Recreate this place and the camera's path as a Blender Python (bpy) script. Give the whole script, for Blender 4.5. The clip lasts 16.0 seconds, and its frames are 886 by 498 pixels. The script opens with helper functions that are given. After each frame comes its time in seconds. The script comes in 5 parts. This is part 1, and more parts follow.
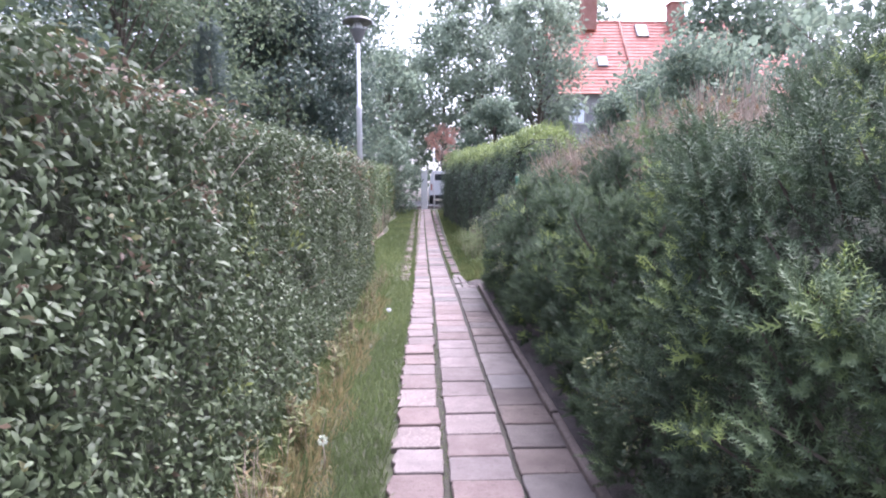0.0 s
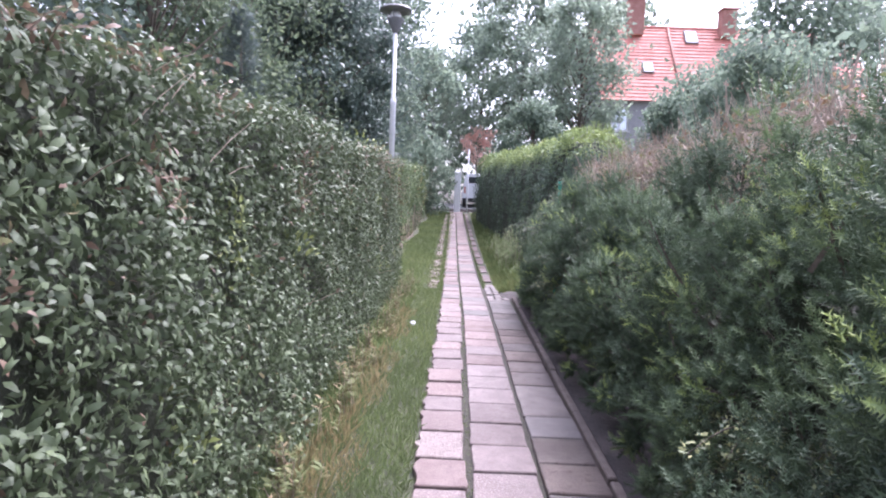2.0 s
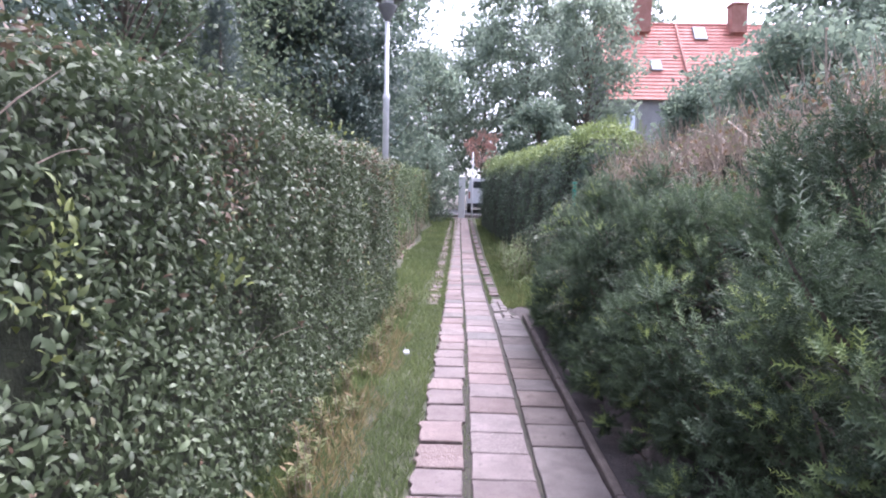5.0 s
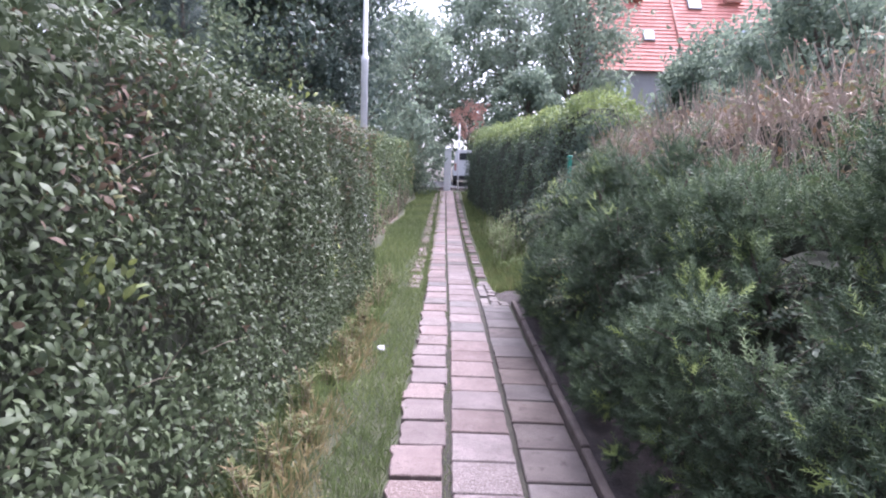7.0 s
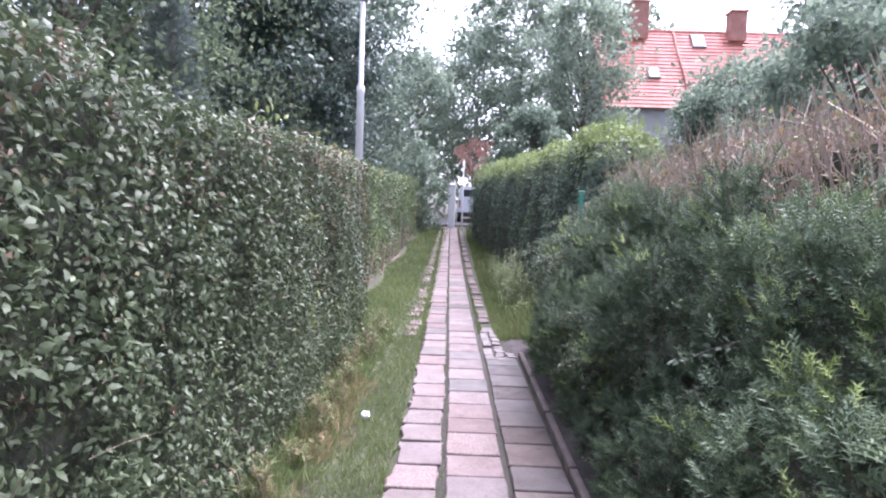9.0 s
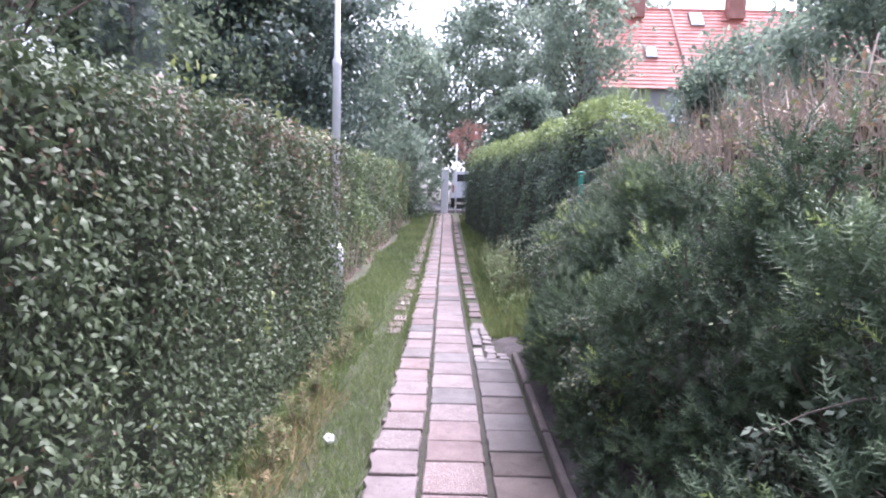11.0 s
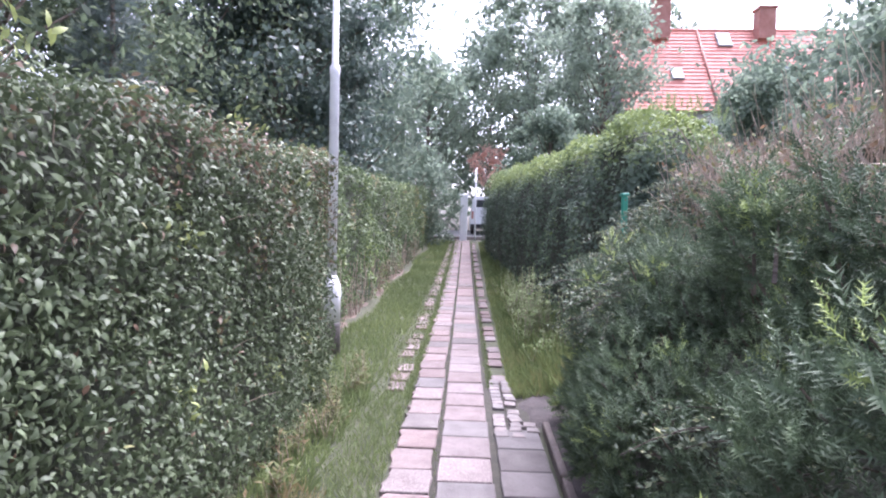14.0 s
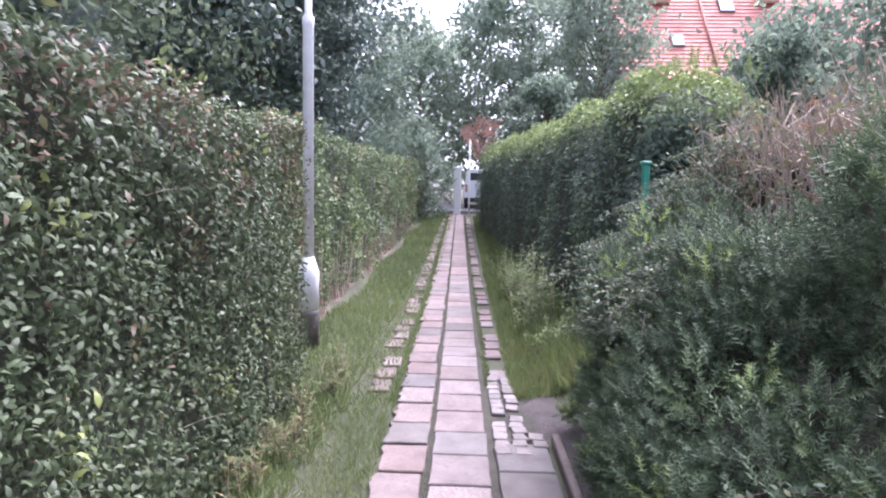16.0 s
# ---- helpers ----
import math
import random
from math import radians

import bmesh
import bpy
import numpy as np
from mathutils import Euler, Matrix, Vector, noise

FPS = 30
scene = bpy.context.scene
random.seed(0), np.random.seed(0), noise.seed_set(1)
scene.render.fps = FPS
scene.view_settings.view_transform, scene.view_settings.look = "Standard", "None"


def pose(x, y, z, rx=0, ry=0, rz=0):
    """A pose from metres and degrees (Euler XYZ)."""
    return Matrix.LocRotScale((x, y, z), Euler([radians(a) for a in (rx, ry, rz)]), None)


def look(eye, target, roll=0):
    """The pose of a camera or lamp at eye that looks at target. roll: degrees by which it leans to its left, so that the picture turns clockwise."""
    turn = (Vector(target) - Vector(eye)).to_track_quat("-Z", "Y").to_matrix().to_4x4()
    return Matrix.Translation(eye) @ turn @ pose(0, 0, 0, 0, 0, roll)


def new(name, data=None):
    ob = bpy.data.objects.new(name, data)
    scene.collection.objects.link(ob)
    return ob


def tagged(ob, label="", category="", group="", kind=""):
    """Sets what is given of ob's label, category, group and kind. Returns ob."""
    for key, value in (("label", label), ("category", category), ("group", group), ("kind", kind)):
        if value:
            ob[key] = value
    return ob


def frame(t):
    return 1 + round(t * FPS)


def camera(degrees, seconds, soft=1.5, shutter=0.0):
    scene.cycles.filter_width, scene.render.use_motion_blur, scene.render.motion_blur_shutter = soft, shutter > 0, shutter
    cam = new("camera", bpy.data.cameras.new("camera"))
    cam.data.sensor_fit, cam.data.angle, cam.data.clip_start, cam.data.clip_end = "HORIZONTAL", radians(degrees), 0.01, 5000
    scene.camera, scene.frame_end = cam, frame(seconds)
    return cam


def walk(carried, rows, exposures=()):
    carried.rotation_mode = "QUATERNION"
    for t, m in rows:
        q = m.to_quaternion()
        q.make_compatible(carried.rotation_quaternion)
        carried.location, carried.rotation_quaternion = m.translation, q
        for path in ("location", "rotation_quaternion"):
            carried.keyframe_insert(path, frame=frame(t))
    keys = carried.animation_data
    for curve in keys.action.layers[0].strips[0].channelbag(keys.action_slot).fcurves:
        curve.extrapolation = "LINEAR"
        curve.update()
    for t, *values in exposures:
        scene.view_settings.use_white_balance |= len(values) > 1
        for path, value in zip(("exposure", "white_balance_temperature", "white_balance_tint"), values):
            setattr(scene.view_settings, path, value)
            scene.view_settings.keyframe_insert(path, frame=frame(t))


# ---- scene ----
cam = camera(74.7, 16.0, soft=2.0)
PATH = [
    (0, (-0.094, 2.048, 1.381), (-0.035, 4.041, 1.233), -0.4),
    (0.5, (-0.097, 2.22, 1.372), (-0.082, 4.217, 1.257), 0.2),
    (1, (-0.094, 2.441, 1.389), (-0.1, 4.438, 1.273), 1.8),
    (1.5, (-0.103, 2.624, 1.399), (-0.134, 4.62, 1.275), 0.9),
    (2, (-0.116, 2.822, 1.387), (-0.16, 4.817, 1.247), 2.2),
    (2.5, (-0.127, 2.99, 1.396), (-0.186, 4.985, 1.27), 1.6),
    (3, (-0.125, 3.205, 1.399), (-0.183, 5.2, 1.27), 1.6),
    (3.5, (-0.118, 3.368, 1.402), (-0.172, 5.363, 1.265), 0.9),
    (4, (-0.117, 3.557, 1.397), (-0.166, 5.553, 1.274), 1.7),
    (4.2, (-0.074, 3.634, 1.392), (-0.138, 5.629, 1.274), 0.3),
    (6.5, (-0.046, 4.472, 1.414), (-0.117, 6.465, 1.258), 3.4),
    (7, (-0.04, 4.652, 1.444), (-0.054, 6.641, 1.228), 1.8),
    (7.5, (-0.037, 4.801, 1.464), (-0.039, 6.79, 1.252), 0.9),
    (8, (-0.018, 4.971, 1.471), (-0.024, 6.965, 1.318), 0),
    (8.2, (-0.009, 5.051, 1.479), (-0.018, 7.049, 1.389), 1.1),
    (10.3, (0.089, 5.826, 1.424), (0.045, 7.822, 1.313), 2.1),
    (10.5, (0.104, 5.9, 1.444), (0.081, 7.897, 1.326), 2.4),
    (11, (0.129, 6.068, 1.465), (0.109, 8.063, 1.325), 1.3),
    (11.5, (0.15, 6.25, 1.477), (0.15, 8.244, 1.323), -0.3),
    (12, (0.162, 6.452, 1.449), (0.162, 8.448, 1.319), 0.6),
    (12.5, (0.201, 6.638, 1.481), (0.182, 8.635, 1.369), 1.9),
    (13, (0.219, 6.849, 1.518), (0.167, 8.844, 1.4), 0.8),
    (13.5, (0.194, 7.02, 1.514), (0.128, 9.016, 1.41), 0.5),
    (14, (0.185, 7.222, 1.501), (0.093, 9.219, 1.449), 1.2),
    (14.5, (0.214, 7.421, 1.506), (0.108, 9.417, 1.434), 1.8),
    (15, (0.203, 7.601, 1.54), (0.107, 9.594, 1.397), 0.3),
    (15.5, (0.192, 7.794, 1.531), (0.108, 9.786, 1.377), 0.2),
    (16, (0.178, 7.989, 1.523), (0.109, 9.982, 1.381), 0.9),
]
EXPOSURES = [(t, ev, 5690, 29) for t, ev in ((0.0, 2.2), (1.5, 2.2), (4.0, 2.08), (7.0, 2.06), (8.2, 2.18), (14.0, 2.24), (16.0, 2.16))]
walk(cam, [(t, look(eye, target, roll)) for t, eye, target, roll in PATH], EXPOSURES)


# ---- light ----
SKY_STRENGTH = 0.15
world = bpy.data.worlds.new("overcast_sky")
scene.world = world
world.use_nodes = True
wn, wl = world.node_tree.nodes, world.node_tree.links
wn.clear()
w_out = wn.new("ShaderNodeOutputWorld")
w_bg = wn.new("ShaderNodeBackground")
w_hs = wn.new("ShaderNodeHueSaturation")
w_sky = wn.new("ShaderNodeTexSky")
w_sky.sky_type = "NISHITA"
w_sky.sun_disc = False
w_sky.sun_elevation = radians(60)
w_sky.sun_rotation = radians(40)
w_sky.dust_density = 6.0
w_sky.air_density = 1.0
w_hs.inputs["Saturation"].default_value = 0.4
w_bg.inputs["Strength"].default_value = SKY_STRENGTH
wl.new(w_sky.outputs[0], w_hs.inputs["Color"])
wl.new(w_hs.outputs[0], w_bg.inputs["Color"])
wl.new(w_bg.outputs[0], w_out.inputs["Surface"])

sun_data = bpy.data.lights.new("sun", "SUN")
sun_data.energy = 1.25
sun_data.angle = radians(45)
sun_data.color = (1.0, 0.96, 0.9)
sun = new("sun", sun_data)
sun.matrix_world = look((0, 0, 30), (-math.sin(radians(40)) * 20, -math.cos(radians(40)) * 20, 30 - 20 * math.tan(radians(60))))

# ---- materials ----


def shader(name):
    m = bpy.data.materials.new(name)
    m.use_nodes = True
    nt = m.node_tree
    return m, nt, nt.nodes["Principled BSDF"]


def node(nt, kind, **values):
    n = nt.nodes.new(kind)
    for k, v in values.items():
        n.inputs[k].default_value = v
    return n


def ramp(nt, source, stops):
    r = nt.nodes.new("ShaderNodeValToRGB")
    e = r.color_ramp.elements
    while len(e) < len(stops):
        e.new(0.5)
    for el, (p, c) in zip(e, stops):
        el.position, el.color = p, (*c, 1)
    nt.links.new(source, r.inputs[0])
    return r


def leaf_material(name, stops, rough=0.45, through_light=0.25, spec=0.5):
    """Leaves: colour by each leaf's own tint, with a little light passing through."""
    m, nt, p = shader(name)
    a = nt.nodes.new("ShaderNodeAttribute")
    a.attribute_name = "tint"
    r = ramp(nt, a.outputs["Fac"], stops)
    tc = nt.nodes.new("ShaderNodeTexCoord")
    nz = node(nt, "ShaderNodeTexNoise", Scale=60.0, Detail=2.0)
    nt.links.new(tc.outputs["Object"], nz.inputs["Vector"])
    mx = nt.nodes.new("ShaderNodeMixRGB")
    mx.blend_type = "OVERLAY"
    mx.inputs[0].default_value = 0.35
    nt.links.new(r.outputs[0], mx.inputs[1])
    nt.links.new(nz.outputs["Fac"], mx.inputs[2])
    nt.links.new(mx.outputs[0], p.inputs["Base Color"])
    p.inputs["Roughness"].default_value = rough
    p.inputs["Specular IOR Level"].default_value = spec
    tr = nt.nodes.new("ShaderNodeBsdfTranslucent")
    nt.links.new(mx.outputs[0], tr.inputs["Color"])
    ms = nt.nodes.new("ShaderNodeMixShader")
    ms.inputs[0].default_value = through_light
    out = nt.nodes["Material Output"]
    nt.links.new(p.outputs[0], ms.inputs[1])
    nt.links.new(tr.outputs[0], ms.inputs[2])
    nt.links.new(ms.outputs[0], out.inputs["Surface"])
    return m


def rough_material(name, c1, c2, scale=8.0, fine=90.0, rough=0.85, bump=0.3, metal=0.0, per_object=0.0, spots=None):
    """A surface with variation at two scales, and relief."""
    m, nt, p = shader(name)
    tc = nt.nodes.new("ShaderNodeTexCoord")
    big = node(nt, "ShaderNodeTexNoise", Scale=scale, Detail=5.0, Roughness=0.6)
    small = node(nt, "ShaderNodeTexNoise", Scale=fine, Detail=3.0)
    geo = nt.nodes.new("ShaderNodeNewGeometry")
    for n in (big, small):
        nt.links.new(geo.outputs["Position"], n.inputs["Vector"])
    r = ramp(nt, big.outputs["Fac"], [(0.3, c1), (0.72, c2)])
    col = r.outputs[0]
    mx = nt.nodes.new("ShaderNodeMixRGB")
    mx.blend_type = "OVERLAY"
    mx.inputs[0].default_value = 0.5
    nt.links.new(col, mx.inputs[1])
    nt.links.new(small.outputs["Fac"], mx.inputs[2])
    col = mx.outputs[0]
    if spots:
        sp = node(nt, "ShaderNodeTexNoise", Scale=spots[0], Detail=4.0, Roughness=0.7)
        nt.links.new(geo.outputs["Position"], sp.inputs["Vector"])
        sr = ramp(nt, sp.outputs["Fac"], [(spots[1], (0, 0, 0)), (spots[1] + 0.08, (1, 1, 1))])
        m2 = nt.nodes.new("ShaderNodeMixRGB")
        nt.links.new(sr.outputs[0], m2.inputs[0])
        nt.links.new(col, m2.inputs[1])
        m2.inputs[2].default_value = (*spots[2], 1)
        col = m2.outputs[0]
    if per_object:
        oi = nt.nodes.new("ShaderNodeObjectInfo")
        hs = nt.nodes.new("ShaderNodeHueSaturation")
        mr = nt.nodes.new("ShaderNodeMapRange")
        mr.inputs["To Min"].default_value = 1 - per_object
        mr.inputs["To Max"].default_value = 1 + per_object * 0.6
        nt.links.new(oi.outputs["Random"], mr.inputs["Value"])
        nt.links.new(mr.outputs[0], hs.inputs["Value"])
        sat = node(nt, "ShaderNodeMath")
        sat.operation = "MULTIPLY_ADD"
        sat.inputs[1].default_value = -7.3
        sat.inputs[2].default_value = 8.0
        fr = nt.nodes.new("ShaderNodeMath")
        fr.operation = "FRACT"
        nt.links.new(oi.outputs["Random"], sat.inputs[0])
        nt.links.new(sat.outputs[0], fr.inputs[0])
        m3 = nt.nodes.new("ShaderNodeMapRange")
        m3.inputs["To Min"].default_value = 0.75
        m3.inputs["To Max"].default_value = 1.25
        nt.links.new(fr.outputs[0], m3.inputs["Value"])
        nt.links.new(m3.outputs[0], hs.inputs["Saturation"])
        nt.links.new(col, hs.inputs["Color"])
        col = hs.outputs[0]
    nt.links.new(col, p.inputs["Base Color"])
    p.inputs["Roughness"].default_value = rough
    p.inputs["Metallic"].default_value = metal
    if bump:
        b = node(nt, "ShaderNodeBump", Strength=bump, Distance=0.01)
        nt.links.new(small.outputs["Fac"], b.inputs["Height"])
        nt.links.new(b.outputs[0], p.inputs["Normal"])
    return m


def plain_material(name, c, rough=0.5, metal=0.0):
    m, nt, p = shader(name)
    geo = nt.nodes.new("ShaderNodeNewGeometry")
    nz = node(nt, "ShaderNodeTexNoise", Scale=25.0, Detail=4.0)
    nt.links.new(geo.outputs["Position"], nz.inputs["Vector"])
    r = ramp(nt, nz.outputs["Fac"], [(0.3, tuple(v * 0.85 for v in c)), (0.7, c)])
    nt.links.new(r.outputs[0], p.inputs["Base Color"])
    p.inputs["Roughness"].default_value = rough
    p.inputs["Metallic"].default_value = metal
    return m


M_HEDGE = leaf_material("broad_hedge_leaf", [(0.0, (0.045, 0.062, 0.034)), (0.35, (0.085, 0.114, 0.06)), (0.6, (0.135, 0.175, 0.092)), (0.75, (0.24, 0.28, 0.09)), (0.86, (0.13, 0.1, 0.07)), (1.0, (0.2, 0.135, 0.095))], rough=0.5, spec=0.3)
M_HEDGE_FAR = leaf_material("clipped_hedge_leaf", [(0.0, (0.065, 0.091, 0.047)), (0.5, (0.130, 0.179, 0.083)), (0.75, (0.286, 0.370, 0.130)), (1.0, (0.260, 0.189, 0.130))], rough=0.55, spec=0.3)
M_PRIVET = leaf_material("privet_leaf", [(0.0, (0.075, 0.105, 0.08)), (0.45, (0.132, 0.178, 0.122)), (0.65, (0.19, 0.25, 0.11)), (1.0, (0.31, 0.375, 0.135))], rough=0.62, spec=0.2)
M_YEW = leaf_material("yew_needle", [(0.0, (0.04, 0.062, 0.042)), (0.45, (0.105, 0.15, 0.086)), (0.7, (0.18, 0.245, 0.115)), (1.0, (0.36, 0.45, 0.15))], rough=0.6, spec=0.25)
M_SMALLLEAF = leaf_material("cotoneaster_leaf", [(0.0, (0.062, 0.085, 0.058)), (0.6, (0.155, 0.193, 0.132)), (1.0, (0.356, 0.379, 0.173))], rough=0.6, spec=0.3)
# Haze is mixed into the next two leaf colours, making them paler and greyer.
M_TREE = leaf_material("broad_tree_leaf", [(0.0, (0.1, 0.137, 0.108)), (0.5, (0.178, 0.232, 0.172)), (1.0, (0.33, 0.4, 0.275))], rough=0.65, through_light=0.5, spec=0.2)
M_TREE_HAZED = leaf_material("hazed_tree_leaf", [(0.0, (0.16, 0.2, 0.16)), (0.5, (0.275, 0.34, 0.255)), (1.0, (0.45, 0.52, 0.39))], rough=0.65, through_light=0.5, spec=0.2)
M_TREE_MID = leaf_material("garden_tree_leaf", [(0.0, (0.06, 0.084, 0.055)), (0.5, (0.122, 0.162, 0.1)), (1.0, (0.26, 0.31, 0.17))], rough=0.6, through_light=0.4, spec=0.25)
M_TREE_DARK = leaf_material("dark_tree_leaf", [(0.0, (0.048, 0.073, 0.062)), (0.5, (0.094, 0.132, 0.108)), (1.0, (0.2, 0.252, 0.195))], rough=0.5, through_light=0.3, spec=0.4)
M_SPRUCE = leaf_material("blue_conifer_needle", [(0.0, (0.07, 0.1, 0.09)), (1.0, (0.19, 0.24, 0.22))], rough=0.5)
M_RED = leaf_material("copper_red_leaf", [(0.0, (0.9, 0.52, 0.42)), (1.0, (0.95, 0.8, 0.74))], rough=0.5, through_light=0.5, spec=0.3)
M_GRASS = leaf_material("grass_blade", [(0.0, (0.1, 0.134, 0.056)), (0.55, (0.162, 0.212, 0.086)), (0.8, (0.225, 0.27, 0.108)), (1.0, (0.31, 0.24, 0.135))], rough=0.6, through_light=0.35, spec=0.25)
M_WEED = leaf_material("weed_leaf", [(0.0, (0.2, 0.265, 0.115)), (0.7, (0.34, 0.42, 0.2)), (1.0, (0.46, 0.4, 0.24))], rough=0.6, through_light=0.4, spec=0.25)
M_FOOTWEED = leaf_material("dry_weed_leaf", [(0.0, (0.105, 0.13, 0.055)), (0.45, (0.165, 0.19, 0.08)), (0.62, (0.21, 0.165, 0.09)), (1.0, (0.21, 0.135, 0.085))], rough=0.65, through_light=0.35, spec=0.2)
# Inside of hedges and yews: interior shade put into a near-black twig colour.
M_CORE = rough_material("painted_twig_shade", (0.024, 0.03, 0.019), (0.055, 0.064, 0.038), scale=14, fine=70, bump=0.8)
M_TWIG = rough_material("dry_twig", (0.3, 0.235, 0.185), (0.5, 0.41, 0.335), scale=30, fine=200, bump=0.3)
M_BARK = rough_material("bark", (0.07, 0.055, 0.045), (0.17, 0.14, 0.11), scale=9, fine=60, bump=0.9)
M_SOIL = rough_material("soil_and_grass", (0.03, 0.036, 0.016), (0.065, 0.07, 0.034), scale=3, fine=80, bump=0.9)
M_DIRT = rough_material("bare_earth", (0.04, 0.033, 0.031), (0.085, 0.07, 0.066), scale=9, fine=70, bump=1.0, spots=(55, 0.63, (0.17, 0.15, 0.14)))
M_JOINT = rough_material("joint_earth", (0.022, 0.021, 0.014), (0.05, 0.046, 0.03), scale=9, fine=90, bump=0.9)
M_REDSOIL = rough_material("reddish_earth", (0.075, 0.05, 0.038), (0.14, 0.095, 0.072), scale=6, fine=120, bump=0.9)
M_SLAB = rough_material("pink_concrete_slab", (0.138, 0.105, 0.098), (0.215, 0.172, 0.163), scale=6, fine=170, bump=0.7, per_object=0.2, spots=(34, 0.56, (0.125, 0.1, 0.09)))
M_SLAB_GREY = rough_material("grey_concrete_slab", (0.105, 0.092, 0.086), (0.172, 0.153, 0.144), scale=6, fine=170, bump=0.6, per_object=0.2, spots=(24, 0.62, (0.11, 0.095, 0.085)))
M_SLAB_WORN = rough_material("dirty_concrete_slab", (0.095, 0.077, 0.069), (0.172, 0.144, 0.131), scale=4, fine=150, bump=0.7, per_object=0.22, spots=(9, 0.58, (0.085, 0.068, 0.058)))
M_PEBBLED = rough_material("pebbled_concrete_slab", (0.146, 0.112, 0.103), (0.206, 0.168, 0.159), scale=7, fine=110, bump=1.0, per_object=0.18, spots=(80, 0.53, (0.3, 0.25, 0.235)))
M_SETT = rough_material("stone_sett", (0.15, 0.13, 0.122), (0.25, 0.222, 0.21), scale=8, fine=140, bump=0.5, per_object=0.2)
M_KERB = rough_material("weathered_kerb", (0.088, 0.071, 0.061), (0.177, 0.143, 0.129), scale=7, fine=120, bump=0.6)
M_POLE = rough_material("grey_painted_steel", (0.7, 0.7, 0.72), (0.82, 0.82, 0.84), scale=12, fine=90, rough=0.5, bump=0.08)
M_POLE_LOW = rough_material("peeling_black_paint", (0.06, 0.055, 0.055), (0.15, 0.13, 0.12), scale=14, fine=80, rough=0.7, bump=0.3, spots=(11, 0.62, (0.45, 0.42, 0.4)))
M_LAMPHEAD = plain_material("lamp_grey_metal", (0.2, 0.2, 0.21), 0.45)
M_GLASSY = plain_material("frosted_lamp_glass", (0.75, 0.76, 0.78), 0.2)
M_TILE = rough_material("clay_roof_tile", (0.5, 0.19, 0.15), (0.68, 0.32, 0.26), scale=1.2, fine=14, rough=0.7, bump=0.2, spots=(4, 0.66, (0.3, 0.16, 0.12)))
M_BRICK = rough_material("chimney_brick", (0.3, 0.14, 0.11), (0.42, 0.22, 0.18), scale=3, fine=30)
M_RENDER = rough_material("grey_render", (0.27, 0.27, 0.28), (0.38, 0.38, 0.39), scale=1.5, fine=40)
M_WHITE = plain_material("white_paint", (0.8, 0.8, 0.8), 0.5)
M_PANE, nt_, p_ = shader("window_glass")
p_.inputs["Base Color"].default_value = (0.6, 0.65, 0.7, 1)
p_.inputs["Roughness"].default_value = 0.06
p_.inputs["Metallic"].default_value = 0.7
M_CARPAINT = plain_material("white_car_paint", (0.75, 0.76, 0.78), 0.25)
M_TYRE = plain_material("black_rubber", (0.03, 0.03, 0.03), 0.8)
M_DARK = plain_material("dark_glass", (0.03, 0.035, 0.04), 0.1)
M_GREEN = plain_material("green_painted_metal", (0.03, 0.25, 0.17), 0.45)
M_ASPHALT = rough_material("asphalt", (0.1, 0.1, 0.1), (0.17, 0.17, 0.17), scale=2, fine=120)
M_LITTER = plain_material("crumpled_white_paper", (0.8, 0.8, 0.85), 0.6)
M_FLOWER = plain_material("pale_petal", (0.7, 0.75, 0.62), 0.6)

# ---- tools ----
rng = np.random.default_rng(7)


def ground_z(y):
    """The path is level at first and then climbs gently."""
    return 0.195 * np.logaddexp(0, (np.asarray(y, float) - 17.0) / 3.0)


def mesh_object(name, verts, faces, mat, parent=None, smooth=False):
    me = bpy.data.meshes.new(name)
    me.from_pydata([tuple(map(float, v)) for v in verts], [], [tuple(int(i) for i in f) for f in faces])
    me.materials.append(mat)
    if smooth:
        me.polygons.foreach_set("use_smooth", [True] * len(me.polygons))
    me.update()
    ob = new(name, me)
    ob.parent = parent
    return ob


def unit(v):
    return v / np.maximum(np.linalg.norm(v, axis=-1, keepdims=True), 1e-9)


def scatter(name, shape, places, along, normal, size, tint, mat, parent=None):
    """Many small leaves in one mesh: shape is (points, triangles) with x across, y along, z out."""
    pv, pf = np.array(shape[0], float), np.array(shape[1], int)
    n, k = len(places), len(pv)
    along = unit(along)
    side = unit(np.cross(along, normal))
    out = np.cross(side, along)
    s = np.broadcast_to(np.asarray(size, float), (n,))[:, None, None]
    v = places[:, None, :] + s * (pv[None, :, 0:1] * side[:, None] + pv[None, :, 1:2] * along[:, None] + pv[None, :, 2:3] * out[:, None])
    f = (pf[None] + (np.arange(n) * k)[:, None, None]).reshape(-1, 3)
    me = bpy.data.meshes.new(name)
    me.vertices.add(n * k)
    me.vertices.foreach_set("co", v.astype(np.float32).ravel())
    me.loops.add(f.size)
    me.loops.foreach_set("vertex_index", f.astype(np.int32).ravel())
    me.polygons.add(len(f))
    me.polygons.foreach_set("loop_start", np.arange(0, f.size, 3, dtype=np.int32))
    me.polygons.foreach_set("loop_total", np.full(len(f), 3, dtype=np.int32))
    at = me.attributes.new("tint", "FLOAT", "FACE")
    at.data.foreach_set("value", np.repeat(np.clip(tint, 0, 1), len(pf)).astype(np.float32))
    me.materials.append(mat)
    me.update()
    me.validate()
    ob = new(name, me)
    ob.parent = parent
    return tagged(ob, kind="stuff")


